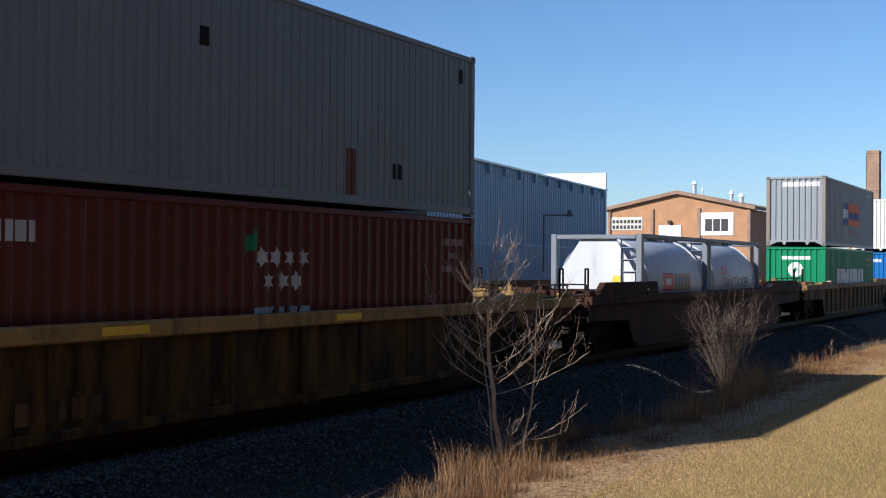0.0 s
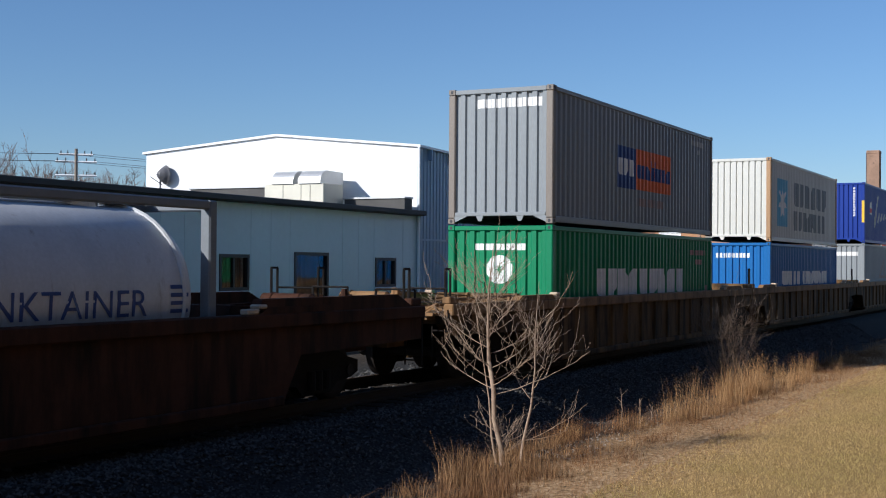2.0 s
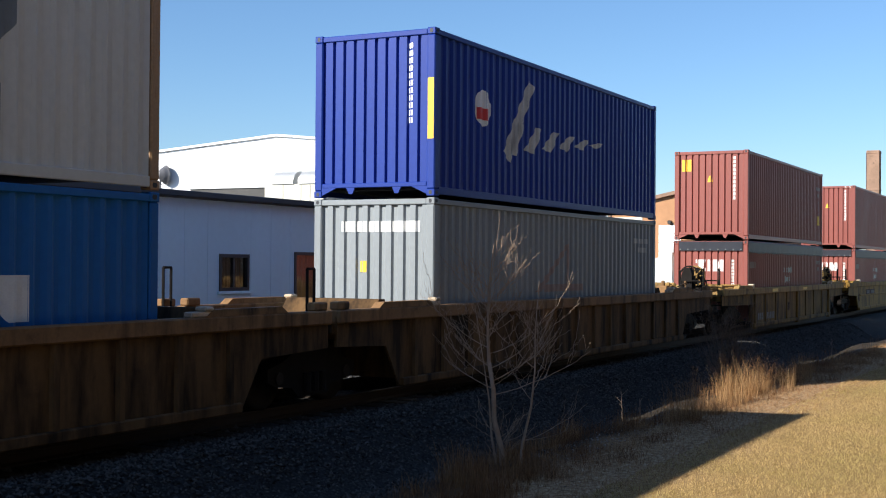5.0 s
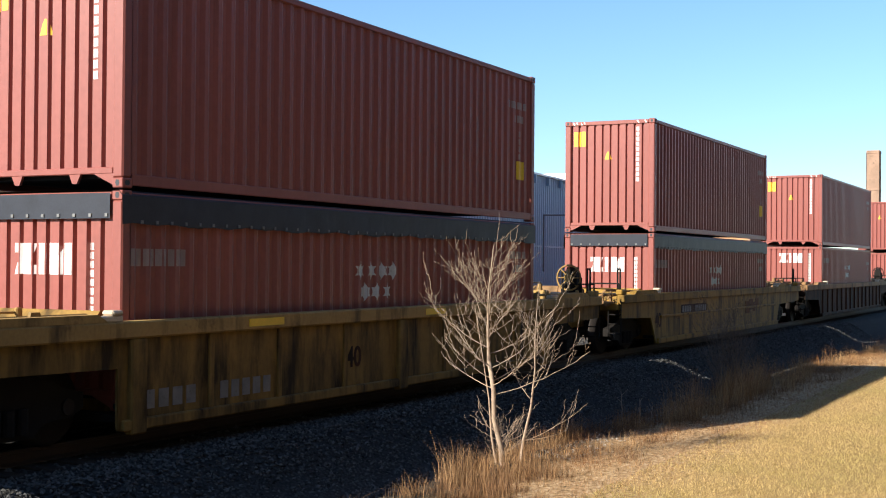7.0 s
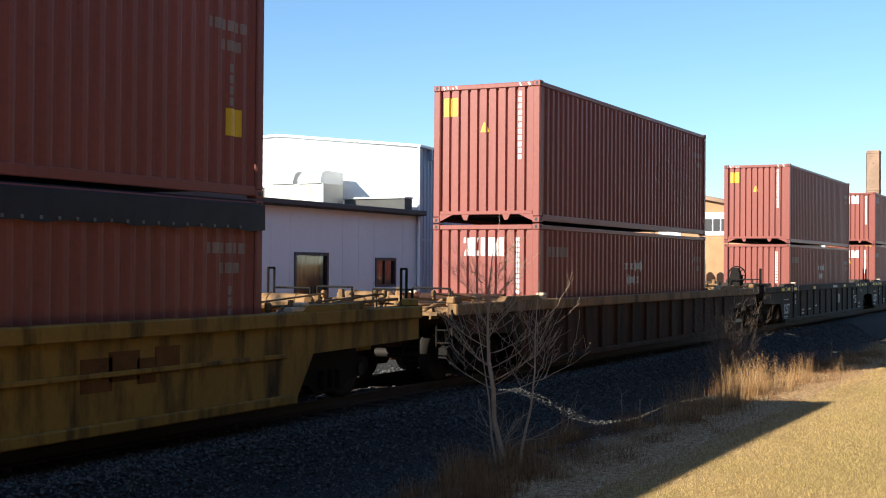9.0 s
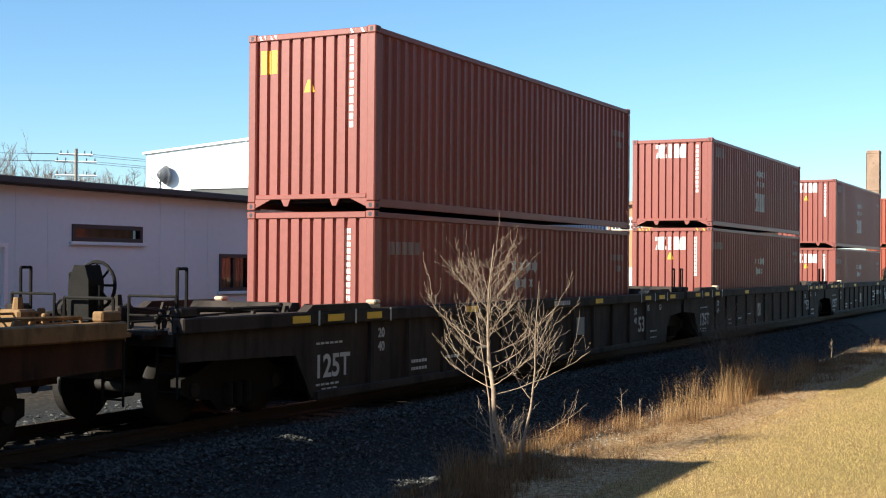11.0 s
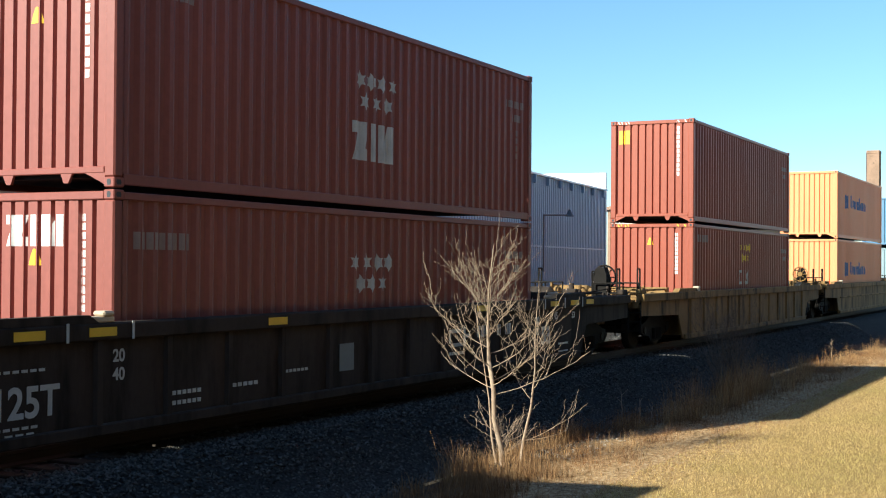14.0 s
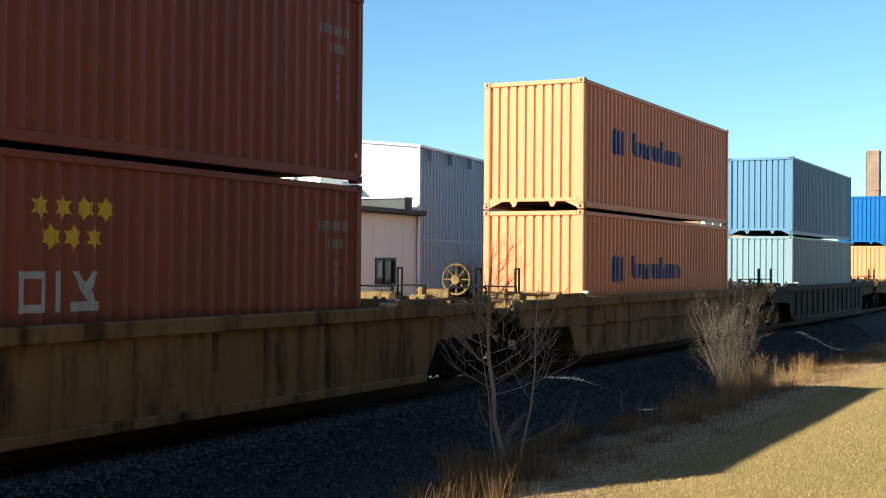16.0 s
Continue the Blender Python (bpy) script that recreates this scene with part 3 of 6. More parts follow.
        if s in brake:
            handbrake(c, s * (he + 0.15), -0.75, 1.2, s, sill_paint if paint in (M_CARYEL, M_CARBUFF) else M_CASTIRON)
    return c


# ---------- the train, from its front to its back ----------
XS = dict(gr=8.78, tk=30.52, ev=54.05, mk=73.62, sf=93.00, z1=114.74, z2=134.66, z3=156.48, w=179.80, a=199.30, b=218.72, c=242.29, d=263.96, e=285.28, f=307.77)
red = dict(paint=M_RED, label="rust-red corrugated steel shipping container riding in a well car")
M_RUSTPOST2 = mat("rusty_grey_post_paint", (0.22, 0.19, 0.16), 0.6, var=0.3, scale=2, dirt=0.45, dirt_color=(0.13, 0.055, 0.03), streak=True)
BOX = {}
BOX["gr"] = stack(XS["gr"], LO, HI, dict(paint=M_MAROON, label="maroon corrugated container with white star marks"), dict(paint=M_DGREY, label="slate grey smooth-sided container stacked on a maroon one", side=FINE))
BOX["ev"] = stack(XS["ev"], LO, HI, dict(paint=M_GREEN, end=EVEN, label="bright green corrugated container with a round white mark"), dict(paint=M_GREY, end=EVEN, post=M_RUSTPOST2, label="grey corrugated container with a two-colour side logo"))
BOX["mk"] = stack(XS["mk"], LO, HI, dict(paint=M_BLUE, end=EVEN, label="azure blue corrugated container with white side lettering"), dict(paint=M_LGREY, post=M_RUSTPOST, label="pale grey container with rusty posts and a blue star logo"))
BOX["sf"] = stack(XS["sf"], HI, HI, dict(paint=M_GREY, end=EVEN, label="grey corrugated container with a white label on its end"), dict(paint=M_NAVY, label="deep blue container with pale painted script on its side"))
BOX["z1"] = stack(XS["z1"], LO, HI, dict(red, open_top=True, label="rust-red open-top container under a dark laced tarpaulin"), red)
BOX["z2"] = stack(XS["z2"], LO, HI, dict(red, open_top=True, label="rust-red open-top container under a dark laced tarpaulin"), red)
BOX["z3"] = stack(XS["z3"], LO, HI, red, red)
BOX["w"] = stack(XS["w"], LO, HI, red, red)
BOX["a"] = stack(XS["a"], HI, LO, red, red)
BOX["b"] = stack(XS["b"], LO, HI, red, red)
red2 = dict(red, paint=M_RED2)
BOX["c"] = stack(XS["c"], HI, HI, red2, red2, 0.06)
org = dict(paint=M_ORANGE, label="orange corrugated container with a dark blue side logo")
BOX["d"] = stack(XS["d"], HI, HI, org, org, 0.08)
BOX["e"] = stack(XS["e"], HI, HI, dict(paint=M_PALEBLUE, label="pale blue-grey corrugated container in a dark well car"), dict(paint=M_STEELBLUE, label="steel blue corrugated container stacked on a paler one"))
BOX["f"] = stack(XS["f"], HI, LO, org, dict(paint=M_BLUE, label="blue corrugated container stacked on an orange one"))


def tank_container(x, front_cap):
    """A 20-foot tank: a white barrel with domed ends held in a steel frame."""
    L, W, h = 6.058, WID, 2.55
    c = on_train("tank_container", x, D, 0.33, "white cylindrical tank held in a dark grey steel frame", "tank container", "tank containers")
    b = bmesh.new()
    R, cy, cz = 1.16, W / 2, 1.30
    dome = [(0.15, 0.0), (0.16, 0.35), (0.20, 0.7), (0.28, 0.95), (0.38, 1.10), (0.52, R)]
    prof = dome + [(L - a, r) for a, r in dome[::-1]]
    seg = 40
    rows = [[b.verts.new((u, cy + max(r, 0.002) * math.cos(k * math.tau / seg), cz + max(r, 0.002) * math.sin(k * math.tau / seg))) for k in range(seg)] for u, r in prof]
    for i in range(len(rows) - 1):
        for k in range(seg):
            f = b.faces.new((rows[i][k], rows[i][(k + 1) % seg], rows[i + 1][(k + 1) % seg], rows[i + 1][k]))
            f.smooth = True
    part("tank_shell", b, M_TANK, c)
    for px in (0.0, L - 0.16):
        for py in (0.0, W - 0.16):
            part("corner_post", shared(("tank_post",), M_TANKFRAME, lambda q: rbox(q, 0, 0.16, 0, 0.16, 0, h, 0.02)), M_TANKFRAME, c, loc=pose(px, py, 0))
    for py in (0.0, W - 0.12):
        part("frame_rail", shared(("tank_rail",), M_TANKFRAME, lambda q: rbox(q, 0.16, L - 0.16, 0, 0.12, h - 0.12, h, 0.02)), M_TANKFRAME, c, loc=pose(0, py, 0))
        part("frame_rail", shared(("tank_rail",), M_TANKFRAME, None), M_TANKFRAME, c, loc=pose(0, py, -h + 0.14))
    for px in (0.0, L - 0.12):
        part("cross_beam", shared(("tank_beam",), M_TANKFRAME, lambda q: rbox(q, 0, 0.12, 0.16, W - 0.16, h - 0.14, h - 0.02, 0.02)), M_TANKFRAME, c, loc=pose(px, 0, 0))
    walk_b = bmesh.new()
    box(walk_b, 0.15, L - 0.15, cy - 0.25, cy + 0.25, h - 0.06, h - 0.02)
    for k in range(3):
        tube(walk_b, (1.2 + 1.8 * k, cy, 2.3), (1.2 + 1.8 * k, cy, h), 0.25, seg=14)
    part("walkway", walk_b, M_STEEL, c, "bright grated steel walkway and hatches on top")
    saddle = bmesh.new()
    for px in (0.75, L - 0.95):
        prism(saddle, [(0.2, 0.1), (W - 0.2, 0.1), (W - 0.35, 0.6), (cy, 0.2), (0.35, 0.6)], "x", px, px + 0.2)
    part("saddle", saddle, M_TANKFRAME, c)
    for px in (0.6, L - 0.6):
        part("stiffening_band", ring(bmesh.new(), (px, cy, cz), (1, 0, 0), R + 0.005, 0.035, 40, 6), M_TANK, c)
    if front_cap:
        sh = bmesh.new()
        prism(sh, [(0.22, 0.3), (W - 0.2, 0.3), (W - 0.2, 1.55), (W - 0.78, 2.42), (0.72, 2.42), (0.22, 1.6)], "x", 0.10, 0.14)
        part("end_shield", sh, M_TANK, c, "white chamfered end plate")
        tri = bmesh.new()
        prism(tri, [(0.55, 1.25), (0.85, 1.25), (0.78, 1.5), (0.62, 1.5)], "x", 0.094, 0.10)
        part("warning_label", tri, M_YELLOW, c)
    lad = bmesh.new()
    for k in range(7):
        tube(lad, (0.06, 0.18, 0.4 + 0.3 * k), (0.06, 0.56, 0.4 + 0.3 * k), 0.015, seg=6)
    tube(lad, (0.06, 0.56, 0.2), (0.06, 0.56, h - 0.1), 0.02, seg=6)
    part("ladder", lad, M_STEEL, c)
    return c


TANKS = [tank_container(XS["tk"], True), tank_container(XS["tk"] + 6.134, False)]

ORDER = ["gr", "tk", "ev", "mk", "sf", "z1", "z2", "z3", "w", "a", "b", "c", "d", "e", "f"]
CEN = {k: XS[k] + LEN / 2 for k in ORDER}
LINKED = {("ev", "mk"), ("mk", "sf"), ("w", "a"), ("a", "b")}
KIND = {
    "gr": dict(paint=M_CAROLIVE, sill_paint=M_SILLYEL, style="posts", hb=6.5, label="dirty yellow well car with wide flat side panels"),
    "tk": dict(paint=M_CARBROWN, style="plain", raised=True, hb=7.3, label="plain brown smooth-sided well car carrying tanks"),
    "ev": dict(paint=M_CARTAN, sill_paint=M_SILLTAN, style="ribbed", label="rusty tan well car with ribbed sides"),
    "mk": dict(hoops=True, paint=M_CARTAN, sill_paint=M_SILLTAN, style="ribbed", label="rusty tan well car with ribbed sides"),
    "sf": dict(paint=M_CARTAN, sill_paint=M_SILLTAN, style="ribbed", hb=7.7, label="rusty tan well car with ribbed sides", brake=(1,)),
    "z1": dict(paint=M_CARYEL, sill_paint=M_SILLYEL, style="posts", hb=6.4, label="weathered yellow well car with wide posts", brake=(-1, 1)),
    "z2": dict(paint=M_CARGOLD, style="smooth", hb=6.6, label="yellow smooth-sided well car with worn markings"),
    "z3": dict(paint=M_CARBROWN, sill_paint=M_SILLTAN, style="ribbed", hb=7.5, label="dark brown well car with closely ribbed sides", brake=(1,)),
    "w": dict(paint=M_CARDARK, style="ribbed", hb=8.2, label="dark brown well car with ribbed sides", pitch=1.2, rib_span=14.0, hoops=True),
    "a": dict(paint=M_CARDARK, style="ribbed", hb=8.2, label="dark brown well car with white stencilled numbers", pitch=1.2, rib_span=14.0, hoops=True),
    "b": dict(paint=M_CARDARK, style="ribbed", hb=8.2, label="dark brown well car with white stencilled marks", pitch=1.2, rib_span=14.0, hoops=True, brake=(1,)),
    "c": dict(paint=M_CARBUFF, style="ribbed", hb=7.8, label="tan ribbed well car with a rusty sill", brake=(1,), pitch=1.3),
    "d": dict(paint=M_CARBUFF, style="smooth", hb=7.0, label="tan smooth-sided well car below orange containers"),
    "e": dict(paint=M_CARDARK, style="ribbed", hb=7.3, label="dark ribbed well car below blue containers"),
    "f": dict(paint=M_CARTAN, style="ribbed", hb=7.3, label="rusty well car at the train's visible tail"),
}
CARS = {}
for i, k in enumerate(ORDER):
    fr = (CEN[k] - CEN[ORDER[i - 1]]) / 2 if i else 10.9
    bk = (CEN[ORDER[i + 1]] - CEN[k]) / 2 if i + 1 < len(ORDER) else 10.9
    f_end = "joint" if i and (ORDER[i - 1], k) in LINKED else "coupler"
    b_end = "joint" if i + 1 < len(ORDER) and (k, ORDER[i + 1]) in LINKED else "coupler"
    spec = dict(KIND[k])
    short = 0.75 if k in ("z1", "z2", "d") else 0.5
    spec["hf"] = fr - (0.12 if f_end == "joint" else short)
    spec["hk"] = bk - (0.12 if b_end == "joint" else short)
    CARS[k] = well_car(CEN[k], fr, bk, f_end=f_end, b_end=b_end, **spec)


# ---------- painted marks: they follow the corrugation ----------
def depth_at(profile, length, u):
    pitch = profile[-1][0]
    n = max(1, round(length / pitch))
    a = (u * n * pitch / length) % pitch
    for (a0, d0), (a1, d1) in zip(profile, profile[1:]):
        if a0 <= a <= a1:
            return d0 + (d1 - d0) * (a - a0) / (a1 - a0)
    return 0.0


TINY = ("serial_stencil", "web_lettering", "weight_lettering", "weight_stencil", "web_stencil", "hazard_band", "scuff")
EACH = {"star_marks": "star", "side_logo": "logo_block", "end_logo": "logo_block", "logo_blocks": "logo_block", "side_icon": "emblem_bar"}


def paint_marks(c, polys, material, face="side", profile=None, name="marking", label="", length=LEN, lift=0.0):
    """Paint outlines (u, v) on a container's near side or front end, in thin upright strips laid over the ribs."""
    if name in EACH:
        for p in polys:
            paint_marks(c, [p], material, face, profile, EACH[name], label, length, lift)
        return
    bm = bmesh.new()
    prof = profile or (SIDE if face == "side" else END)
    for poly in polys:
        us = [p[0] for p in poly]
        u0, u1 = min(us), max(us)
        n = max(1, round((u1 - u0) / 0.035))
        for k in range(n):
            a, b = u0 + (u1 - u0) * k / n, u0 + (u1 - u0) * (k + 1) / n
            m = (a + b) / 2
            cuts = []
            for (p, q), (r, s) in zip(poly, poly[1:] + poly[:1]):
                if (p <= m) != (r <= m):
                    lo_u, hi_u = min(p, r), max(p, r)
                    ends = [q + (s - q) * (min(max(e, lo_u), hi_u) - p) / (r - p) for e in (a, b)]
                    cuts.append((q + (s - q) * (m - p) / (r - p), *ends))
            cuts.sort()
            for (_, la, lb), (_, ha, hb2) in zip(cuts[::2], cuts[1::2]):
                quad = []
                for uu, vv in ((a, la), (b, lb), (b, hb2), (a, ha)):
                    if face == "side":
                        quad.append(bm.verts.new((uu, 0.025 + depth_at(prof, length - 0.36, uu - 0.18) - 0.004 - lift, vv)))
                    else:
                        on_panel = 0.16 < uu < WID - 0.16
                        quad.append(bm.verts.new((0.03 + depth_at(prof, WID - 0.28, uu - 0.14) - 0.004 - lift if on_panel else -0.004, uu, vv)))
                bm.faces.new(quad)
    bmesh.ops.remove_doubles(bm, verts=bm.verts[:], dist=0.0003)
    ob = part(name, bm, material, c, label)
    return tagged(ob, kind="stuff") if name in TINY else ob


def rect(u0, u1, v0, v1):
    return [(u0, v0), (u1, v0), (u1, v1), (u0, v1)]


def row(u0, u1, v0, v1, n, gap=0.22):
    """n plain blocks in a row."""
    w = (u1 - u0) / (n - gap)
    return [rect(u0 + k * w, u0 + k * w + w * (1 - gap), v0, v1) for k in range(n)]


def notched(u0, u1, v0, v1, k):
    """A plain block with one corner cut off, a different one from block to block."""
    w, h = 0.3 * (u1 - u0), 0.3 * (v1 - v0)
    pts = [(u0, v0), (u1, v0), (u1, v1), (u0, v1)]
    cut = ([(u0, v0 + h), (u0 + w, v0)], [(u1 - w, v0), (u1, v0 + h)], [(u1, v1 - h), (u1 - w, v1)], [(u0 + w, v1), (u0, v1 - h)])[k % 4]
    return pts[:k % 4] + cut + pts[k % 4 + 1:]


def slotted(u0, u1, v0, v1, n, gap=0.16):
    """n plain blocks of uneven width, for large side logos."""
    ws = [(1.0, 0.86, 1.1, 0.94, 1.04)[k % 5] for k in range(n)]
    unit = (u1 - u0) / (sum(ws) + gap * (n - 1))
    out, u = [], u0
    for w in ws:
        out.append(notched(u, u + w * unit, v0, v1, len(out)))
        u += (w + gap) * unit
    return out


def column(u0, u1, v0, v1, n, gap=0.25):
    h = (v1 - v0) / (n - gap)
    return [rect(u0, u1, v0 + k * h, v0 + k * h + h * (1 - gap)) for k in range(n)]


def star(u, v, r, points=6, inner=0.5):
    return [(u + (r if k % 2 == 0 else r * inner) * math.sin(k * math.pi / points), v + (r if k % 2 == 0 else r * inner) * math.cos(k * math.pi / points)) for k in range(2 * points)]


def disc(u, v, r, n=20):
    return [(u + r * math.sin(k * math.tau / n), v + r * math.cos(k * math.tau / n)) for k in range(n)]


def star_rows(u, v):
    return [star(u + 0.18 + 0.34 * k, v, 0.15) for k in range(4)] + [star(u + 0.34 + 0.34 * k, v - 0.33, 0.15) for k in range(3)]


def three_blocks(u, v, w, h):
    """The three-part white logo, as plain slanted and upright blocks."""
    def at(pts):
        return [(u + a * w, v + b * h) for a, b in pts]
    return [at([(0, 0), (0.36, 0), (0.36, 0.3), (0.27, 0.3), (0.36, 1), (0, 1), (0, 0.7), (0.09, 0.7)]),
            at([(0.43, 0), (0.55, 0), (0.55, 1), (0.43, 1)]),
            at([(0.62, 0), (1, 0), (1, 1), (0.84, 1), (0.76, 0.55), (0.76, 1), (0.62, 1)])]


def end_logo(c, y0, y1, v0, v1):
    mirrored = [[(y0 + y1 - a, b) for a, b in p] for p in three_blocks(y0, v0, y1 - y0, v1 - v0)]
    paint_marks(c, mirrored, M_WHITE, "end", name="end_logo", label="white block logo")


def end_digits(c, u, v0, v1):
    paint_marks(c, column(u, u + 0.10, v0, v1, 11), M_WHITE, "end", name="serial_stencil", label="column of small white marks")


def triangle(u, v, s=0.16):
    return [(u - s * 0.55, v), (u + s * 0.55, v), (u + s * 0.2, v + s * 1.25), (u - s * 0.2, v + s * 1.25)]


def red_marks(k, low_logo, up_logo, stars_low, yellow_up, web_low=(0.25, 1.8), far=True, star_paint=None, low_tri=None, up_tri=None):
    """The marks of one rust-red stack; heights follow the box heights."""
    lo, up = BOX[k]
    hl, hu = lo["h"], up["h"]
    top_l = hl - (0.62 if "tarpaulin" in [o.name.split(".")[0] for o in lo.children] else 0.28)
    if low_logo:
        end_logo(lo, 0.8, 1.72, top_l - 0.38, top_l)
    end_digits(lo, 0.45, top_l - 1.15, top_l)
    end_digits(up, 0.42, hu - 1.6, hu - 0.2)
    if up_logo:
        end_logo(up, 0.8, 1.72, hu - 0.56, hu - 0.16)
    if yellow_up:
        paint_marks(up, [rect(1.88, 2.2, hu - 0.66, hu - 0.27)], M_YELLOW, "end", name="warning_panel", label="yellow square sticker")
    for c, t in ((lo, low_tri), (up, up_tri)):
        if t:
            paint_marks(c, [triangle(1.26, t)], M_YELLOW, "end", name="warning_label", label="small yellow warning sticker")
    paint_marks(lo, row(web_low[0], web_low[0] + 1.05, web_low[1], web_low[1] + 0.21, 9), M_DIMWHITE, name="web_stencil")
    if stars_low:
        paint_marks(lo, star_rows(5.3, stars_low), star_paint or M_DULLWHITE, name="star_marks", label="two rows of painted stars")
    if far:
        for c, h in ((lo, hl), (up, hu)):
            paint_marks(c, row(11.0, 11.8, h - 0.72, h - 0.58, 6) + row(11.25, 11.7, h - 0.98, h - 0.84, 3) + column(11.45, 11.52, h - 1.7, h - 1.15, 4), M_DIMWHITE, name="weight_stencil")


red_marks("z1", True, False, 1.64, True, (0.18, 1.7), up_tri=1.88)
red_marks("z2", True, False, 1.64, True, (0.2, 1.7), up_tri=1.88)
red_marks("z3", True, False, 1.74, True, (0.62, 1.92), up_tri=1.88)
red_marks("w", False, False, 1.72, True, (0.5, 1.9), up_tri=1.9)
red_marks("a", True, True, 1.93, False, (0.32, 2.26), low_tri=1.95)
red_marks("b", True, True, 1.77, False, (0.4, 1.9), up_tri=2.0, low_tri=1.7)
red_marks("c", False, False, 2.29, True, (0.5, 2.38), star_paint=M_YELLOW, low_tri=2.29)
for k in ("z1", "z2"):
    up = BOX[k][1]
    paint_marks(up, [rect(11.4, 11.72, 0.8, 1.16)], M_YELLOW, name="warning_panel", label="yellow square sticker")
paint_marks(BOX["z2"][0], three_blocks(5.2, 0.62, 1.5, 0.34), M_DULLWHITE, name="side_logo")
for k, v in (("a", 1.9), ("b", 1.98)):
    up = BOX[k][1]
    paint_marks(up, row(0.6, 1.5, up["h"] - 0.52, up["h"] - 0.22, 6), M_DIMWHITE, name="web_stencil")
    paint_marks(up, star_rows(5.4, v), M_DULLWHITE, name="star_marks", label="two rows of white painted stars")
    paint_marks(up, three_blocks(5.36, v - 1.25, 1.3, 0.6), M_DULLWHITE, name="side_logo", label="white block logo")
cl = BOX["c"][0]
paint_marks(cl, [[(u + 0.16, v) for u, v in p] for p in (rect(5.0, 5.42, 1.13, 1.22), rect(5.0, 5.1, 1.22, 1.58), rect(5.1, 5.42, 1.5, 1.58), rect(5.34, 5.42, 1.22, 1.5), rect(5.54, 5.64, 1.13, 1.58), rect(5.78, 6.26, 1.13, 1.24), [(5.8, 1.58), (5.93, 1.58), (6.2, 1.24), (6.06, 1.24)], [(6.12, 1.58), (6.25, 1.58), (6.1, 1.36), (6.02, 1.44)])], M_DULLWHITE, name="side_logo", label="white angular logo")

gl, gu = BOX["gr"]
paint_marks(gl, row(0.5, 1.45, 1.96, 2.19, 6), M_DULLWHITE, name="web_stencil")
paint_marks(gl, star_rows(5.45, 1.83), M_DULLWHITE, name="star_marks", label="two rows of white painted stars")
paint_marks(gl, three_blocks(5.44, 0.82, 1.36, 0.32), M_DULLWHITE, name="side_logo")
paint_marks(gl, [rect(5.26, 5.52, 1.91, 2.12), rect(5.4, 5.52, 2.12, 2.2)], M_GREEN, name="repair_patch", label="small green paint patch")
paint_marks(gl, row(11.0, 11.75, 2.08, 2.2, 6) + row(11.2, 11.6, 1.85, 1.95, 3) + row(11.0, 11.4, 1.62, 1.72, 3), M_DIMWHITE, name="weight_stencil")
paint_marks(gu, [rect(7.76, 8.06, 0.18, 0.89)], M_MAROON, profile=FINE, name="repair_patch", label="dark patch on the grey side")
paint_marks(gu, row(9.2, 9.5, 0.5, 0.75, 2) + row(4.2, 4.4, 1.9, 2.15, 1) + row(11.55, 11.72, 2.35, 2.6, 1), M_CASTIRON, profile=FINE, name="scuff")

el, eu = BOX["ev"]
paint_marks(eu, [rect(4.03, 5.39, 0.99, 1.99)], M_LOGOBLUE, name="logo_panel", label="dark blue logo panel")
paint_marks(eu, [rect(5.4, 8.32, 1.0, 2.0)], M_LOGOORANGE, name="logo_panel", label="orange logo panel")
paint_marks(eu, slotted(4.15, 5.25, 1.3, 1.7, 3), M_WHITE, name="logo_blocks", lift=0.004)
paint_marks(eu, slotted(5.55, 8.15, 1.28, 1.62, 8) + [rect(6.55, 6.7, 1.62, 1.78), rect(6.9, 7.0, 1.62, 1.78)], M_LOGOBLUE, name="logo_blocks", lift=0.004)
paint_marks(eu, row(5.45, 7.6, 0.6, 0.8, 11), M_DIMWHITE, name="web_stencil")
paint_marks(eu, row(10.3, 11.4, 2.5, 2.64, 7) + row(10.8, 11.1, 2.28, 2.4, 2), M_DULLWHITE, name="weight_stencil")
paint_marks(el, slotted(2.7, 9.4, 1.05, 1.68, 9, 0.14), M_WHITE, name="side_logo", label="row of large white blocks")
paint_marks(el, row(10.06, 11.6, 2.06, 2.2, 9) + row(10.6, 11.2, 1.8, 1.94, 3) + [rect(11.6, 11.75, 1.05, 1.2)], M_DIMWHITE, name="weight_stencil")
paint_marks(eu, [rect(0.28, 1.78, 2.47, 2.66)], M_WHITE, "end", EVEN, name="end_stripe", label="white stripe")
paint_marks(el, row(0.62, 1.8, 2.06, 2.2, 10), M_WHITE, "end", EVEN, name="serial_stencil")
paint_marks(el, [disc(1.23, 1.65, 0.31)], M_WHITE, "end", EVEN, name="round_logo", label="white disc with a green star")
paint_marks(el, [star(1.23, 1.65, 0.11, 8)], M_GREEN, "end", EVEN, name="logo_star", lift=0.004)

ml, mu = BOX["mk"]
paint_marks(mu, [rect(1.1, 2.82, 0.57, 2.25)], M_LOGOCYAN, name="logo_panel", label="light blue logo square")
paint_marks(mu, [star(1.96, 1.42, 0.72, 7, 0.42)], M_WHITE, name="logo_star", label="white seven-pointed star", lift=0.004)
paint_marks(mu, slotted(3.8, 9.88, 1.38, 2.25, 6, 0.25), M_DGREY, name="side_logo", label="row of grey logo blocks")
paint_marks(mu, slotted(3.75, 9.7, 0.48, 1.2, 7, 0.25), M_DGREY, name="side_logo", label="row of grey logo blocks")
paint_marks(ml, slotted(1.96, 4.9, 1.1, 1.6, 5, 0.2) + slotted(5.4, 10.1, 1.1, 1.6, 9, 0.2), M_WHITE, name="side_logo", label="row of white logo blocks")
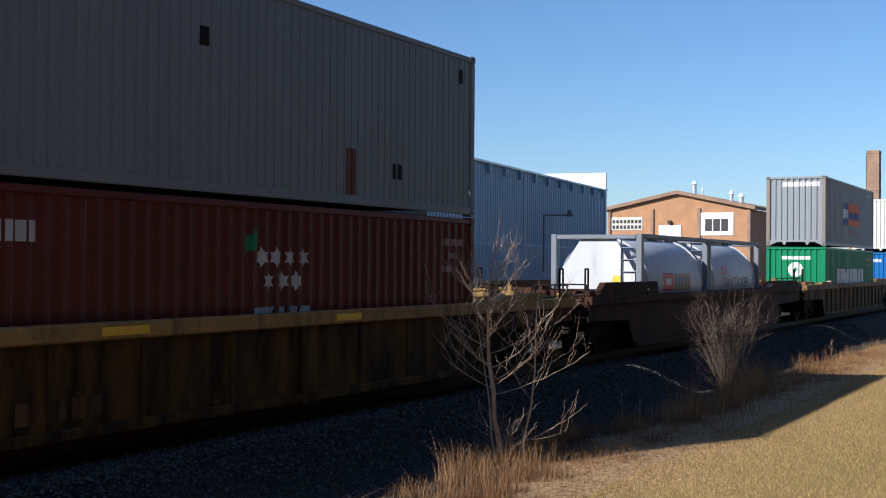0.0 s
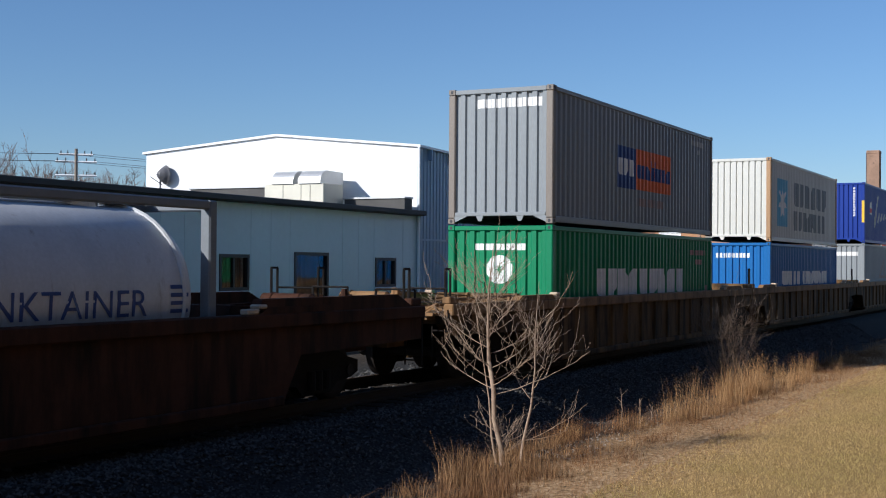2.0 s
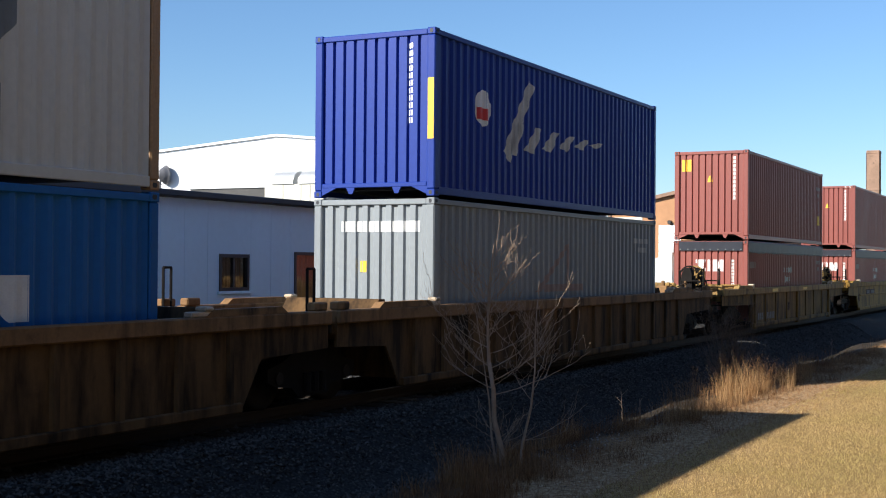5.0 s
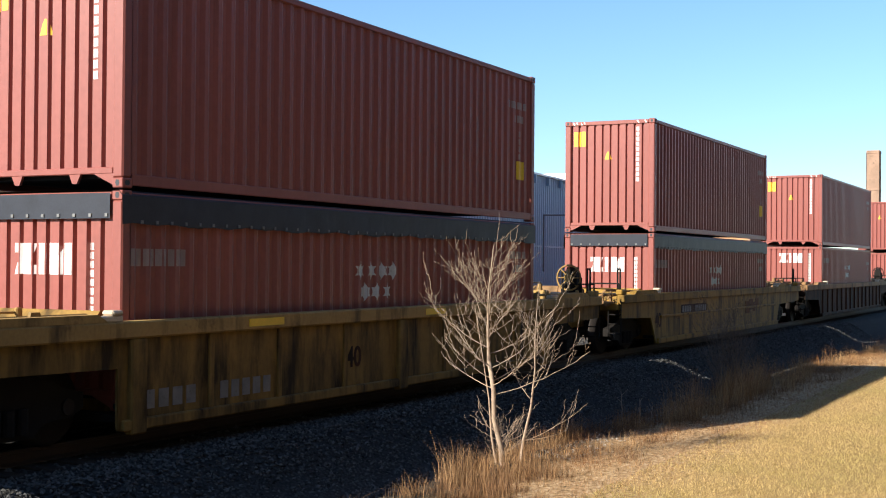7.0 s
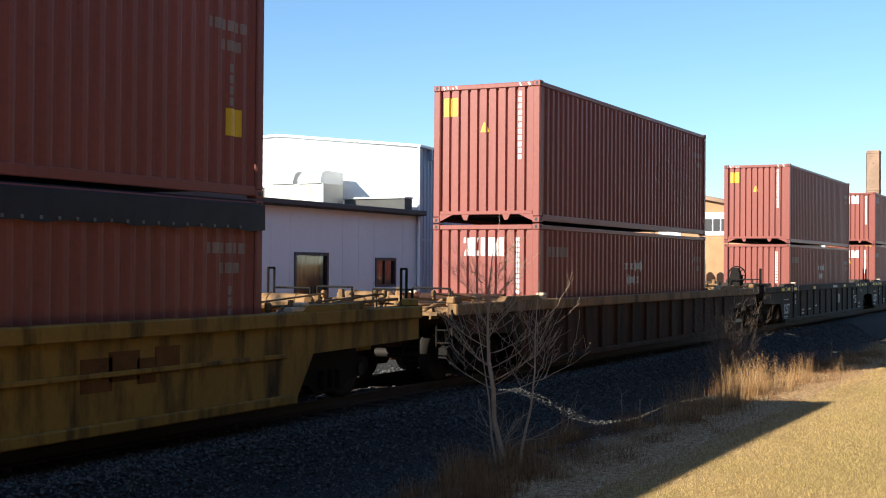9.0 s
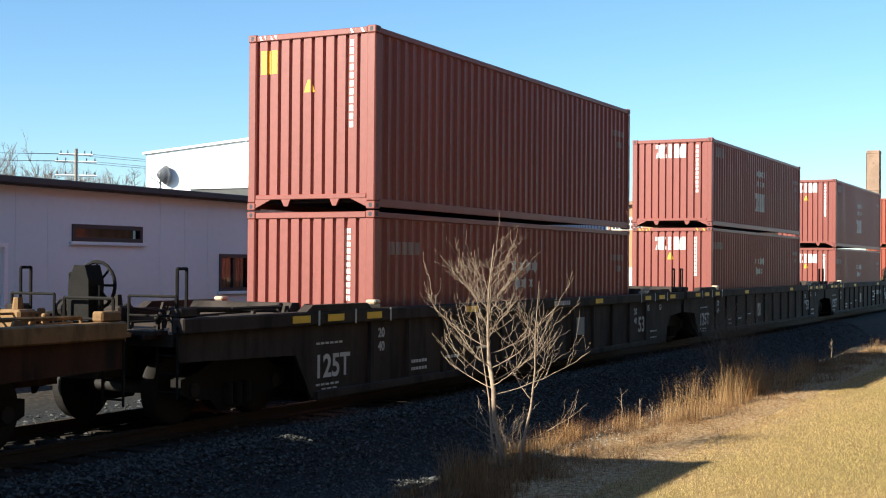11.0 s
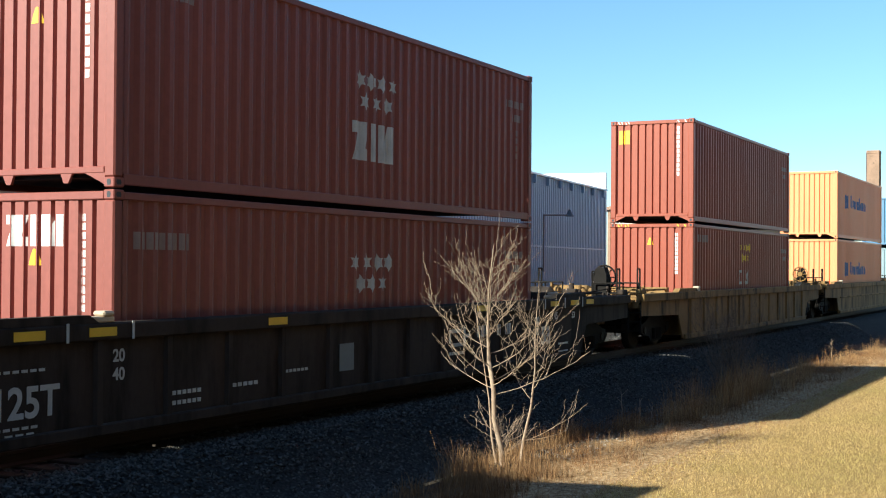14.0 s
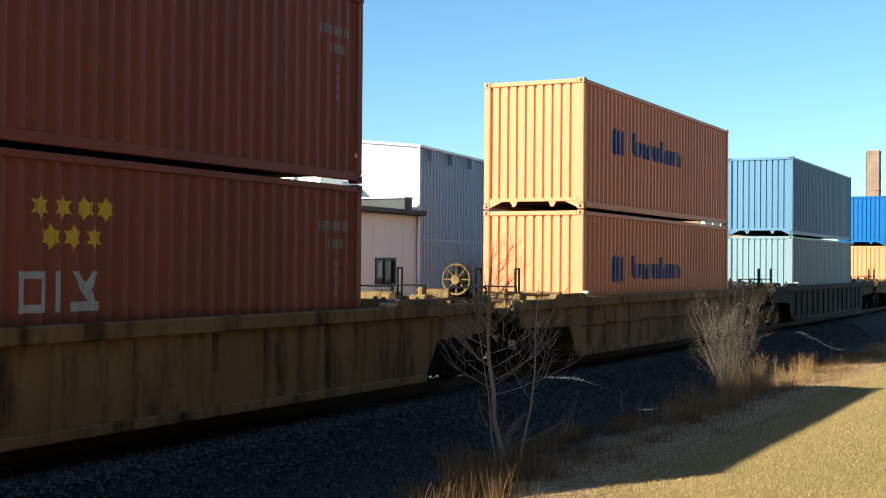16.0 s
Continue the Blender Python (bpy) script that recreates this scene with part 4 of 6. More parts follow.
paint_marks(ml, row(0.72, 1.9, 2.06, 2.22, 9), M_WHITE, "end", EVEN, name="serial_stencil")

sl, su = BOX["sf"]
paint_marks(su, [[(3.0 + 0.9 * k, 1.0 + 0.1 * k), (3.5 + 0.9 * k, 0.95 + 0.1 * k), (3.9 + 0.9 * k, 1.6), (3.6 + 0.9 * k, 1.6)] for k in range(6)] + [[(2.9, 1.0), (3.2, 0.8), (4.4, 2.4), (4.1, 2.5)]], M_DULLWHITE, name="side_logo", label="pale flowing painted strokes")
paint_marks(su, [disc(2.0, 1.72, 0.34)], M_WHITE, name="round_logo")
paint_marks(su, [rect(1.75, 2.25, 1.5, 1.72)], M_LOGORED, name="logo_blocks", lift=0.004)
paint_marks(sl, [[(4.5, 1.2), (4.8, 1.2), (6.4, 2.2), (6.2, 2.2)], rect(5.0, 7.2, 1.2, 1.35), rect(6.2, 6.35, 1.35, 2.1)], M_DIMWHITE, name="side_logo")
paint_marks(sl, row(10.6, 11.7, 2.3, 2.42, 7) + row(10.9, 11.5, 2.08, 2.2, 3), M_DULLWHITE, name="weight_stencil")
end_digits(su, 0.45, 1.27, 2.66)
paint_marks(su, [rect(0.02, 0.14, 0.98, 2.03)], M_YELLOW, "end", name="warning_stripe", label="yellow stripe on the corner post")
paint_marks(sl, [rect(0.31, 1.87, 2.31, 2.5)], M_WHITE, "end", EVEN, name="end_stripe", label="white stripe")
paint_marks(sl, [rect(1.35, 1.5, 1.6, 1.8)], M_YELLOW, "end", EVEN, name="warning_label")

for c, v in zip(BOX["d"], (1.22, 1.29)):
    paint_marks(c, [[(2.0 + 0.3 * k, v + 0.1), (2.2 + 0.3 * k, v), (2.2 + 0.3 * k, v + 0.75), (2.0 + 0.3 * k, v + 0.62)] for k in range(3)], M_LOGOBLUE, name="side_icon", label="dark blue striped emblem")
    paint_marks(c, slotted(3.4, 7.35, v + 0.12, v + 0.5, 11) + [rect(3.4, 3.66, v + 0.5, v + 0.7), rect(5.6, 5.75, v + 0.5, v + 0.68)], M_LOGOBLUE, name="side_logo", label="row of dark blue logo blocks")

# black and yellow edges on the tops of some red ends
for k, which in (("a", 0), ("c", 0), ("z3", 1), ("c", 1), ("z2", 1), ("w", 1)):
    c = BOX[k][which]
    h = c["h"]
    for u in (0.2, 1.85):
        paint_marks(c, [[(u + 0.1 * j, h - 0.1), (u + 0.1 * j + 0.05, h - 0.1), (u + 0.1 * j + 0.08, h - 0.03), (u + 0.1 * j + 0.03, h - 0.03)] for j in range(4)], M_WHITE if which else M_YELLOW, "end", name="hazard_band").location.x -= 0.03

# tanks: the side emblems lie on the barrel
def tank_mark(c, x0, x1, z0, z1, material, name, label=""):
    b = bmesh.new()
    R, cy, cz = 1.166, WID / 2, 1.30
    n = 6
    rows = []
    for i in range(n + 1):
        z = z0 + (z1 - z0) * i / n
        y = cy - math.sqrt(R * R - (z - cz) ** 2)
        rows.append([b.verts.new((x, y - 0.002, z)) for x in (x0, x1)])
    for i in range(n):
        b.faces.new((rows[i][0], rows[i][1], rows[i + 1][1], rows[i + 1][0]))
    return part(name, b, material, c, label)


tank_mark(TANKS[0], 1.95, 2.8, 1.1, 1.57, M_LOGORED, "logo_panel", "red logo panel")
tank_mark(TANKS[0], 2.8, 4.4, 1.1, 1.55, mat("tan_logo_paint", (0.45, 0.27, 0.10), 0.5), "logo_panel", "tan logo panel")
for k in range(5):
    tank_mark(TANKS[0], 2.95 + 0.28 * k, 3.12 + 0.28 * k, 1.18, 1.46, M_LOGOBLUE, "logo_block").location.y -= 0.005
tank_mark(TANKS[0], 2.15, 2.6, 1.25, 1.42, M_WHITE, "logo_block").location.y -= 0.005
def tank_word(c, text, x, z, size, material):
    """Painted word bent to the barrel."""
    cu = bpy.data.curves.new("word", "FONT")
    cu.body, cu.size = text, size
    tmp = bpy.data.objects.new("word", cu)
    me = bpy.data.meshes.new_from_object(tmp)
    bpy.data.objects.remove(tmp)
    for v in me.vertices:
        zz = z + v.co.y
        v.co = (x + v.co.x * 1.12, WID / 2 - math.sqrt(1.166 ** 2 - (zz - 1.30) ** 2) - 0.003, zz)
    me.materials.append(material)
    return part("word", me, material, c, "dark blue painted word")


tank_word(TANKS[1], "TANKTAINER", 1.62, 1.10, 0.46, M_LOGOBLUE)
for k, w in enumerate((0.3, 0.34, 0.26, 0.34)):
    tank_mark(TANKS[1], 5.2, 5.2 + w, 1.42 - 0.1 * k, 1.47 - 0.1 * k, M_LOGOBLUE, "plate_line")
tank_mark(TANKS[1], 1.75, 2.2, 1.5, 1.75, M_LOGORED, "emblem", "small red emblem")


# stencils on the cars
def words(parent, text, x, z, size, material, y=YN + 0.046):
    cu = bpy.data.curves.new("stencil", "FONT")
    cu.body, cu.size, cu.extrude, cu.offset = text, size, 0.002, size * 0.022
    tmp = bpy.data.objects.new("stencil", cu)
    me = bpy.data.meshes.new_from_object(tmp)
    bpy.data.objects.remove(tmp)
    me.materials.append(material)
    return part("stencil", me, material, parent, loc=pose(x, y, z, 90, 0, 0))


def car_bars(parent, bars, material, y=YN + 0.046, name="stencil", label=""):
    b = bmesh.new()
    for x0, x1, z0, z1 in bars:
        box(b, x0, x1, y - 0.003, y + 0.003, z0, z1)
    return tagged(part(name, b, material, parent, label), kind="stuff" if len(bars) > 1 else "")


def car_marks(parent, bars, material, y, name, label=""):
    """Separate small painted marks along a sill."""
    for bar in bars:
        car_bars(parent, [bar], material, y, name, label)


def bars_row(x0, x1, z0, z1, n, gap=0.3):
    w = (x1 - x0) / (n - gap)
    return [(x0 + k * w, x0 + k * w + w * (1 - gap), z0, z1) for k in range(n)]


for k in ("w", "a", "b"):
    car = CARS[k]
    words(car, "53", 6.08, 0.5, 0.50, M_DULLWHITE)
    words(car, "20", 5.78, 0.92, 0.2, M_DULLWHITE)
    words(car, "40", 5.78, 0.70, 0.2, M_DULLWHITE)
    words(car, "45", 6.74, 0.98, 0.2, M_DULLWHITE)
    words(car, "53", 7.72, 0.98, 0.18, M_DULLWHITE)
    words(car, "125T", -8.15, 0.45, 0.46, M_DULLWHITE)
    words(car, "20", -6.35, 0.95, 0.2, M_DULLWHITE)
    words(car, "40", -6.35, 0.74, 0.2, M_DULLWHITE)
    car_bars(car, bars_row(-8.1, -7.4, 0.92, 0.95, 6) + bars_row(-8.1, -7.5, 0.33, 0.36, 5) + bars_row(-7.95, -7.55, 0.26, 0.29, 3), M_DULLWHITE)
    car_bars(car, bars_row(-5.3, -4.75, 0.48, 0.53, 6) + bars_row(-5.3, -4.75, 0.36, 0.41, 6) + bars_row(-4.1, -3.55, 0.48, 0.53, 5) + bars_row(-2.9, -2.35, 0.58, 0.62, 6), M_DULLWHITE)
    car_bars(car, bars_row(7.0, 7.5, 0.45, 0.49, 6) + bars_row(7.0, 7.5, 0.3, 0.33, 5), M_DULLWHITE)
    car_bars(car, [(2.04, 2.49, 0.6, 0.97) if k == "w" else (-1.5, -1.1, 0.5, 0.9)], M_DGREY, name="card_panel", label="plain grey panel")
    for s in (-1, 1):
        car_marks(car, [(s * u - 0.22, s * u + 0.22, TOP - 0.15, TOP - 0.05) for u in (8.6, 7.7, 6.6, 3.2)], M_YELLOW, y=YN - 0.034, name="yellow_marker", label="yellow rectangle on the sill")
        car_marks(car, [(s * u - 0.02, s * u + 0.02, TOP - 0.2, TOP + 0.01) for u in (8.15, 7.15, 6.1)], M_DULLWHITE, y=YN - 0.034, name="white_tick")
car_bars(CARS["w"], bars_row(0.6, 1.45, TOP - 0.14, TOP - 0.05, 8), M_DULLWHITE, y=YN - 0.034)
cb = CARS["b"]
car_bars(cb, [(2.05, 2.5, 0.9, 0.96), (2.05, 2.11, 0.72, 0.9), (2.11, 2.55, 0.66, 0.72), (2.6, 2.67, 0.66, 0.98), (2.67, 2.85, 0.8, 0.86)], M_DULLWHITE, label="white angular logo")
car_bars(cb, bars_row(3.1, 3.65, 0.78, 0.98, 3) + bars_row(4.0, 4.6, 0.78, 0.98, 6) + bars_row(2.05, 2.6, 0.52, 0.57, 6) + bars_row(-0.4, 0.5, TOP - 0.14, TOP - 0.04, 9), M_DULLWHITE)
z1c, z2c = CARS["z1"], CARS["z2"]
car_bars(z1c, bars_row(-5.95, -5.0, 0.36, 0.58, 4) + bars_row(-4.5, -3.4, 0.36, 0.58, 5), M_STENCIL)
words(z1c, "40", -1.45, 0.55, 0.42, M_CARBROWN)
words(z2c, "40", -6.7, 0.55, 0.5, M_CARBROWN)
car_bars(z2c, [(-4.5, -2.05, 0.82, 1.06)], M_CARBROWN, label="dark painted-over panel")
car_bars(z2c, bars_row(-4.4, -3.6, 0.86, 1.02, 4) + bars_row(-3.2, -2.15, 0.86, 1.02, 6), M_STENCIL, y=YN + 0.040)
M_BLOTCH = mat("rust_brown_overpaint", (0.13, 0.058, 0.018), 0.8, var=0.4, scale=3, dirt=0.5, dirt_color=(0.06, 0.03, 0.012), spec=0.15)
for x0, x1, z0, z1 in ((2.35, 2.86, 0.62, 1.0), (2.8, 3.32, 0.72, 1.06), (3.28, 3.62, 0.66, 0.96), (3.6, 4.05, 0.76, 1.08)):
    car_bars(z2c, [(x0, x1, z0, z1)], M_BLOTCH, name="overpainted_patch", label="rust-brown patch over old marks")
for k in ("gr", "z1"):
    car_marks(CARS[k], bars_row(-4.0, -3.2, TOP - 0.15, TOP - 0.05, 1) + bars_row(0.9, 1.6, TOP - 0.15, TOP - 0.05, 1), M_YELLOW, y=YN - 0.034, name="yellow_marker")
car_bars(CARS["gr"], bars_row(-5.2, -3.9, 0.36, 0.6, 5), M_CARTAN)


# ---------- ground ----------
def smooth(a, b, v):
    t = min(1.0, max(0.0, (v - a) / (b - a)))
    return t * t * (3 - 2 * t)


def ground_z(x, y):
    """Lawn, verge, shallow ditch, ballast bank, yard."""
    z = -0.35 + 0.03 * noise.noise((x * 0.15, y * 0.3, 0))
    z -= 0.08 * smooth(4.8, 6.6, y) + 0.37 * smooth(6.75, 7.85, y + 0.3 * noise.noise((x * 0.45, 0.5, 7)) + 0.15 * noise.noise((x * 1.6, y, 9)))
    z += 0.61 * smooth(8.25, 9.55, y)
    z += 0.10 * smooth(13.5, 15.5, y)
    if 4.6 < y < 9.5:
        z += 0.04 * noise.noise((x * 0.8, y * 0.8, 3))
    return z


def nodes_ground():
    m = bpy.data.materials.new("ground")
    m.use_nodes = True
    n, l = m.node_tree.nodes, m.node_tree.links
    b = n["Principled BSDF"]
    b.inputs["Roughness"].default_value = 0.95
    b.inputs["Specular IOR Level"].default_value = 0.15
    tc = n.new("ShaderNodeTexCoord")
    sep = n.new("ShaderNodeSeparateXYZ")
    l.new(tc.outputs["Object"], sep.inputs[0])

    def nz(scale, detail=5):
        t = n.new("ShaderNodeTexNoise")
        t.inputs["Scale"].default_value, t.inputs["Detail"].default_value = scale, detail
        l.new(tc.outputs["Object"], t.inputs["Vector"])
        return t.outputs["Fac"]

    def ramp(fac, stops):
        r = n.new("ShaderNodeValToRGB")
        e = r.color_ramp.elements
        e[0].position, e[0].color = stops[0][0], (*stops[0][1], 1)
        e[1].position, e[1].color = stops[-1][0], (*stops[-1][1], 1)
        for p, c in stops[1:-1]:
            q = e.new(p)
            q.color = (*c, 1)
        l.new(fac, r.inputs[0])
        return r.outputs[0]

    def band(lo, hi, wob):
        w = n.new("ShaderNodeMath")
        w.operation = "MULTIPLY_ADD"
        w.inputs[1].default_value = wob
        l.new(nz(0.9), w.inputs[0])
        l.new(sep.outputs["Y"], w.inputs[2])
        r = n.new("ShaderNodeMapRange")
        r.inputs[1].default_value, r.inputs[2].default_value = lo + wob * 0.5, hi + wob * 0.5
        l.new(w.outputs[0], r.inputs[0])
        return r.outputs[0]

    def mix(f, a, c):
        x = n.new("ShaderNodeMix")
        x.data_type = "RGBA"
        l.new(f, x.inputs["Factor"])
        l.new(a, x.inputs["A"])
        l.new(c, x.inputs["B"])
        return x.outputs["Result"]

    lawn = mix(nz(0.7), ramp(nz(70, 8), [(0.3, (0.20, 0.125, 0.045)), (0.55, (0.37, 0.24, 0.10)), (0.75, (0.51, 0.345, 0.165))]), ramp(nz(60, 8), [(0.3, (0.175, 0.125, 0.043)), (0.7, (0.39, 0.265, 0.11))]))
    rough = ramp(nz(14, 7), [(0.30, (0.08, 0.05, 0.026)), (0.43, (0.28, 0.175, 0.085)), (0.6, (0.44, 0.30, 0.17)), (0.72, (0.58, 0.44, 0.28))])
    # dark soil and ballast, lowered further to put the train's shadow into them
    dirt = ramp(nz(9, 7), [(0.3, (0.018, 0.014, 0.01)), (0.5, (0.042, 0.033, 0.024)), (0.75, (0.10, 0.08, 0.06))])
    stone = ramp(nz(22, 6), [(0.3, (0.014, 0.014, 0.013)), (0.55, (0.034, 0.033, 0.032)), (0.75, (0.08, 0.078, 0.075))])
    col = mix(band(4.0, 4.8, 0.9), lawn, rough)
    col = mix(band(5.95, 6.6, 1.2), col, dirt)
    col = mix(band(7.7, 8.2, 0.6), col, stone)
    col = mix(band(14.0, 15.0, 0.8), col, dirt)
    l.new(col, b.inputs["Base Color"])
    bp = n.new("ShaderNodeBump")
    bp.inputs["Strength"].default_value, bp.inputs["Distance"].default_value = 0.5, 0.025
    l.new(nz(55, 8), bp.inputs["Height"])
    l.new(bp.outputs[0], b.inputs["Normal"])
    return m


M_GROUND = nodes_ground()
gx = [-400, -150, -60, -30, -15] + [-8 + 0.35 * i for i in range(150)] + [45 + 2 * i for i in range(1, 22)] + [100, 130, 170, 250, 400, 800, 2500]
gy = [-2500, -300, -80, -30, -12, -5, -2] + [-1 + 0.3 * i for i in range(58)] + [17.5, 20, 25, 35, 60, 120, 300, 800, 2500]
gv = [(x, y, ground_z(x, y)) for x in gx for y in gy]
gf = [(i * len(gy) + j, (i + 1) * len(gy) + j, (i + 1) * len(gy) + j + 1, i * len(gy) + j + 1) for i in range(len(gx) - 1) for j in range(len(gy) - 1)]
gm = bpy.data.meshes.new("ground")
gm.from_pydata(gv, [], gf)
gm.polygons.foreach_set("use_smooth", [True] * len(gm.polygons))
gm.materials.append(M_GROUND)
ground = tagged(new("ground", gm), "dry winter lawn sloping to a gravel railway bank", "ground", kind="structure")

# track
track = thing("railway_track", pose(0, MID, 0), "straight railway track with dark ties on gravel", "railway track", kind="structure")


def rail_profile(bm, y):
    prism(bm, [(y - 0.07, -0.172), (y + 0.07, -0.172), (y + 0.07, -0.155), (y + 0.012, -0.13), (y + 0.012, -0.045), (y + 0.036, -0.035), (y + 0.036, 0), (y - 0.036, 0), (y - 0.036, -0.035), (y - 0.012, -0.045), (y - 0.012, -0.13), (y - 0.07, -0.155)], "x", -150, 700)
    return bm


for y in (-0.753, 0.753):
    part("rail", rail_profile(bmesh.new(), y), M_RAIL, track)
tie = shared(("tie",), M_TIE, lambda b: rbox(b, -0.11, 0.11, -1.3, 1.3, -0.33, -0.168, 0.012))
for i in range(180):
    part("tie", tie, M_TIE, track, loc=pose(-4 + i * 0.52, random.uniform(-0.03, 0.03), random.uniform(-0.008, 0.0), 0, 0, random.uniform(-1, 1)))

# ---------- buildings ----------
M_SIDING = mat("white_metal_siding", (0.67, 0.79, 0.80), 0.5, var=0.06, scale=0.4, dirt=0.1, dirt_color=(0.24, 0.30, 0.35), streak=True)
M_SHADESIDING = mat("shade_toned_ribbed_siding", (0.27, 0.37, 0.47), 0.45, var=0.06, scale=0.3, dirt=0.12, dirt_color=(0.20, 0.27, 0.34), streak=True)
M_ROOF = mat("dark_roof_edge", (0.06, 0.058, 0.055), 0.7, var=0.2, scale=2)
M_ROOFTOP = mat("tar_and_gravel_roof", (0.09, 0.09, 0.09), 0.9, var=0.2, scale=2)
M_FRAME = mat("dark_window_frame", (0.03, 0.028, 0.028), 0.5, var=0.2, scale=4)
M_CURTAIN = mat("brown_curtain", (0.30, 0.15, 0.08), 0.8, var=0.35, scale=3, streak=True)
M_GLASS = bpy.data.materials.new("window_glass")
M_GLASS.use_nodes = True
gb = M_GLASS.node_tree.nodes["Principled BSDF"]
gb.inputs["Roughness"].default_value, gb.inputs["Transmission Weight"].default_value, gb.inputs["IOR"].default_value = 0.03, 1.0, 1.45
M_BRICK = mat("buff_orange_brick", (0.42, 0.22, 0.11), 0.85, var=0.18, scale=1.5, dirt=0.2, dirt_color=(0.28, 0.14, 0.08), bump=0.4, bump_scale=12)
M_CHIM = mat("weathered_chimney_brick", (0.30, 0.19, 0.13), 0.9, var=0.3, scale=1.2, dirt=0.5, dirt_color=(0.10, 0.075, 0.06), bump=0.4, bump_scale=8)
M_STONE = mat("pale_window_stone", (0.6, 0.57, 0.5), 0.8, var=0.1, scale=3)
M_GALV = mat("galvanised_sheet", (0.55, 0.56, 0.56), 0.45, 0.5, var=0.12, scale=2)
M_CREAM = mat("cream_machine_paint", (0.62, 0.60, 0.50), 0.5, var=0.08, scale=2, dirt=0.1, dirt_color=(0.4, 0.36, 0.28))
M_WOODPOLE = mat("grey_wooden_pole", (0.22, 0.18, 0.14), 0.9, var=0.2, scale=3)
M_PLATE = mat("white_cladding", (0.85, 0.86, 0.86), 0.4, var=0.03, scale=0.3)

YB = 20.0
low_b = thing("low_workshop_building", pose(0, YB, 0.1), "long low white building with a dark flat roof edge", "building")
XL0, XL1, ZE = 8.0, 37.0, 3.54
wall = bmesh.new()
openings = [(19.0, 19.36, 0.2, 2.35, "door"), (21.2, 23.5, 2.42, 2.80, "window"), (26.45, 27.72, 1.25, 2.2, "window"), (29.85, 31.6, 0.1, 2.29, "door"), (34.3, 35.58, 1.26, 2.17, "window")]
cuts = sorted({XL0, XL1, *[o[0] for o in openings], *[o[1] for o in openings]})
for x0, x1 in zip(cuts, cuts[1:]):
    op = [o for o in openings if o[0] <= x0 and o[1] >= x1]
    if op:
        if op[0][2] > 0.15:
            box(wall, x0, x1, 0, 0.2, -0.3, op[0][2])
        box(wall, x0, x1, 0, 0.2, op[0][3], ZE)
    else:
        box(wall, x0, x1, 0, 0.2, -0.3, ZE)
box(wall, XL0, XL0 + 0.2, 0.2, 12, -0.3, ZE)
box(wall, XL0, XL1, 11.8, 12, -0.3, ZE)
box(wall, XL0 + 0.2, XL1, 0.2, 11.8, -0.05, 0.0)
part("wall", wall, M_SIDING, low_b)
seams = bmesh.new()
x = XL0 + 0.6
while x < XL1:
    if not any(o[0] - 0.05 < x < o[1] + 0.05 for o in openings):
        box(seams, x - 0.012, x + 0.012, -0.008, 0.0, -0.2, ZE - 0.1)
    x += 0.915
tagged(part("panel_seam", seams, M_SIDING, low_b), kind="stuff")
part("roof", box(bmesh.new(), XL0 - 0.2, XL1 + 0.0, -0.25, 12.1, ZE, ZE + 0.16), M_ROOF, low_b, "flat roof with a dark overhanging edge")
part("gutter", rbox(bmesh.new(), XL0 - 0.2, XL1, -0.36, -0.25, ZE + 0.02, ZE + 0.17, 0.02), M_ROOF, low_b)
for x0, x1, z0, z1, k in openings:
    fr = bmesh.new()
    w = 0.09
    for a in ((x0, x0 + w, z0, z1), (x1 - w, x1, z0, z1), (x0 + w, x1 - w, z1 - w, z1), (x0 + w, x1 - w, z0, z0 + w)):
        box(fr, a[0], a[1], -0.03, 0.12, a[2], a[3])
    if k == "window" and x1 - x0 < 1.6:
        box(fr, (x0 + x1) / 2 - 0.035, (x0 + x1) / 2 + 0.035, 0.0, 0.1, z0 + w, z1 - w)
    if x1 - x0 < 0.5:
        wd = part(k, fr, M_PLATE, low_b, "plain white metal door")
        part("door_leaf", box(bmesh.new(), x0 + w, x1 - w, 0.03, 0.08, z0 + w, z1 - w), M_SIDING, wd)
        continue
    wd = part(k, fr, M_FRAME, low_b, "dark framed window with brown curtains" if k == "window" else "dark framed glazed door")
    g = part("pane", box(bmesh.new(), x0 + w, x1 - w, 0.04, 0.052, z0 + w, z1 - w), M_GLASS, wd)
    g.visible_shadow = False
    cur = bmesh.new()
    n = 24
    vv = [[cur.verts.new((x0 + (x1 - x0) * i / n, 0.24 + 0.03 * math.sin(i * 1.9), z)) for z in (z0, z1)] for i in range(n + 1)]
    for i in range(n):
        cur.faces.new((vv[i][0], vv[i + 1][0], vv[i + 1][1], vv[i][1]))
    part("curtain", cur, M_CURTAIN, wd)
    if k == "window":
        part("sill", rbox(bmesh.new(), x0 - 0.08, x1 + 0.08, -0.08, 0.0, z0 - 0.08, z0, 0.01), M_SIDING, wd)

# the tall hall behind it, turned a little from the track
hall = thing("tall_metal_hall", pose(37.0, YB, 0.1, 0, 0, 6.4), "tall pale ribbed metal hall with a low gable", "building")
HE, HR, HW, HL = 5.8, 6.3, 10.4, 25.7


def gable(bm, x0, x1, y0, y1, ze, zr):
    prism(bm, [(y0, -0.3), (y1, -0.3), (y1, ze), ((y0 + y1) / 2, zr), (y0, ze)], "x", x0, x1)
    return bm


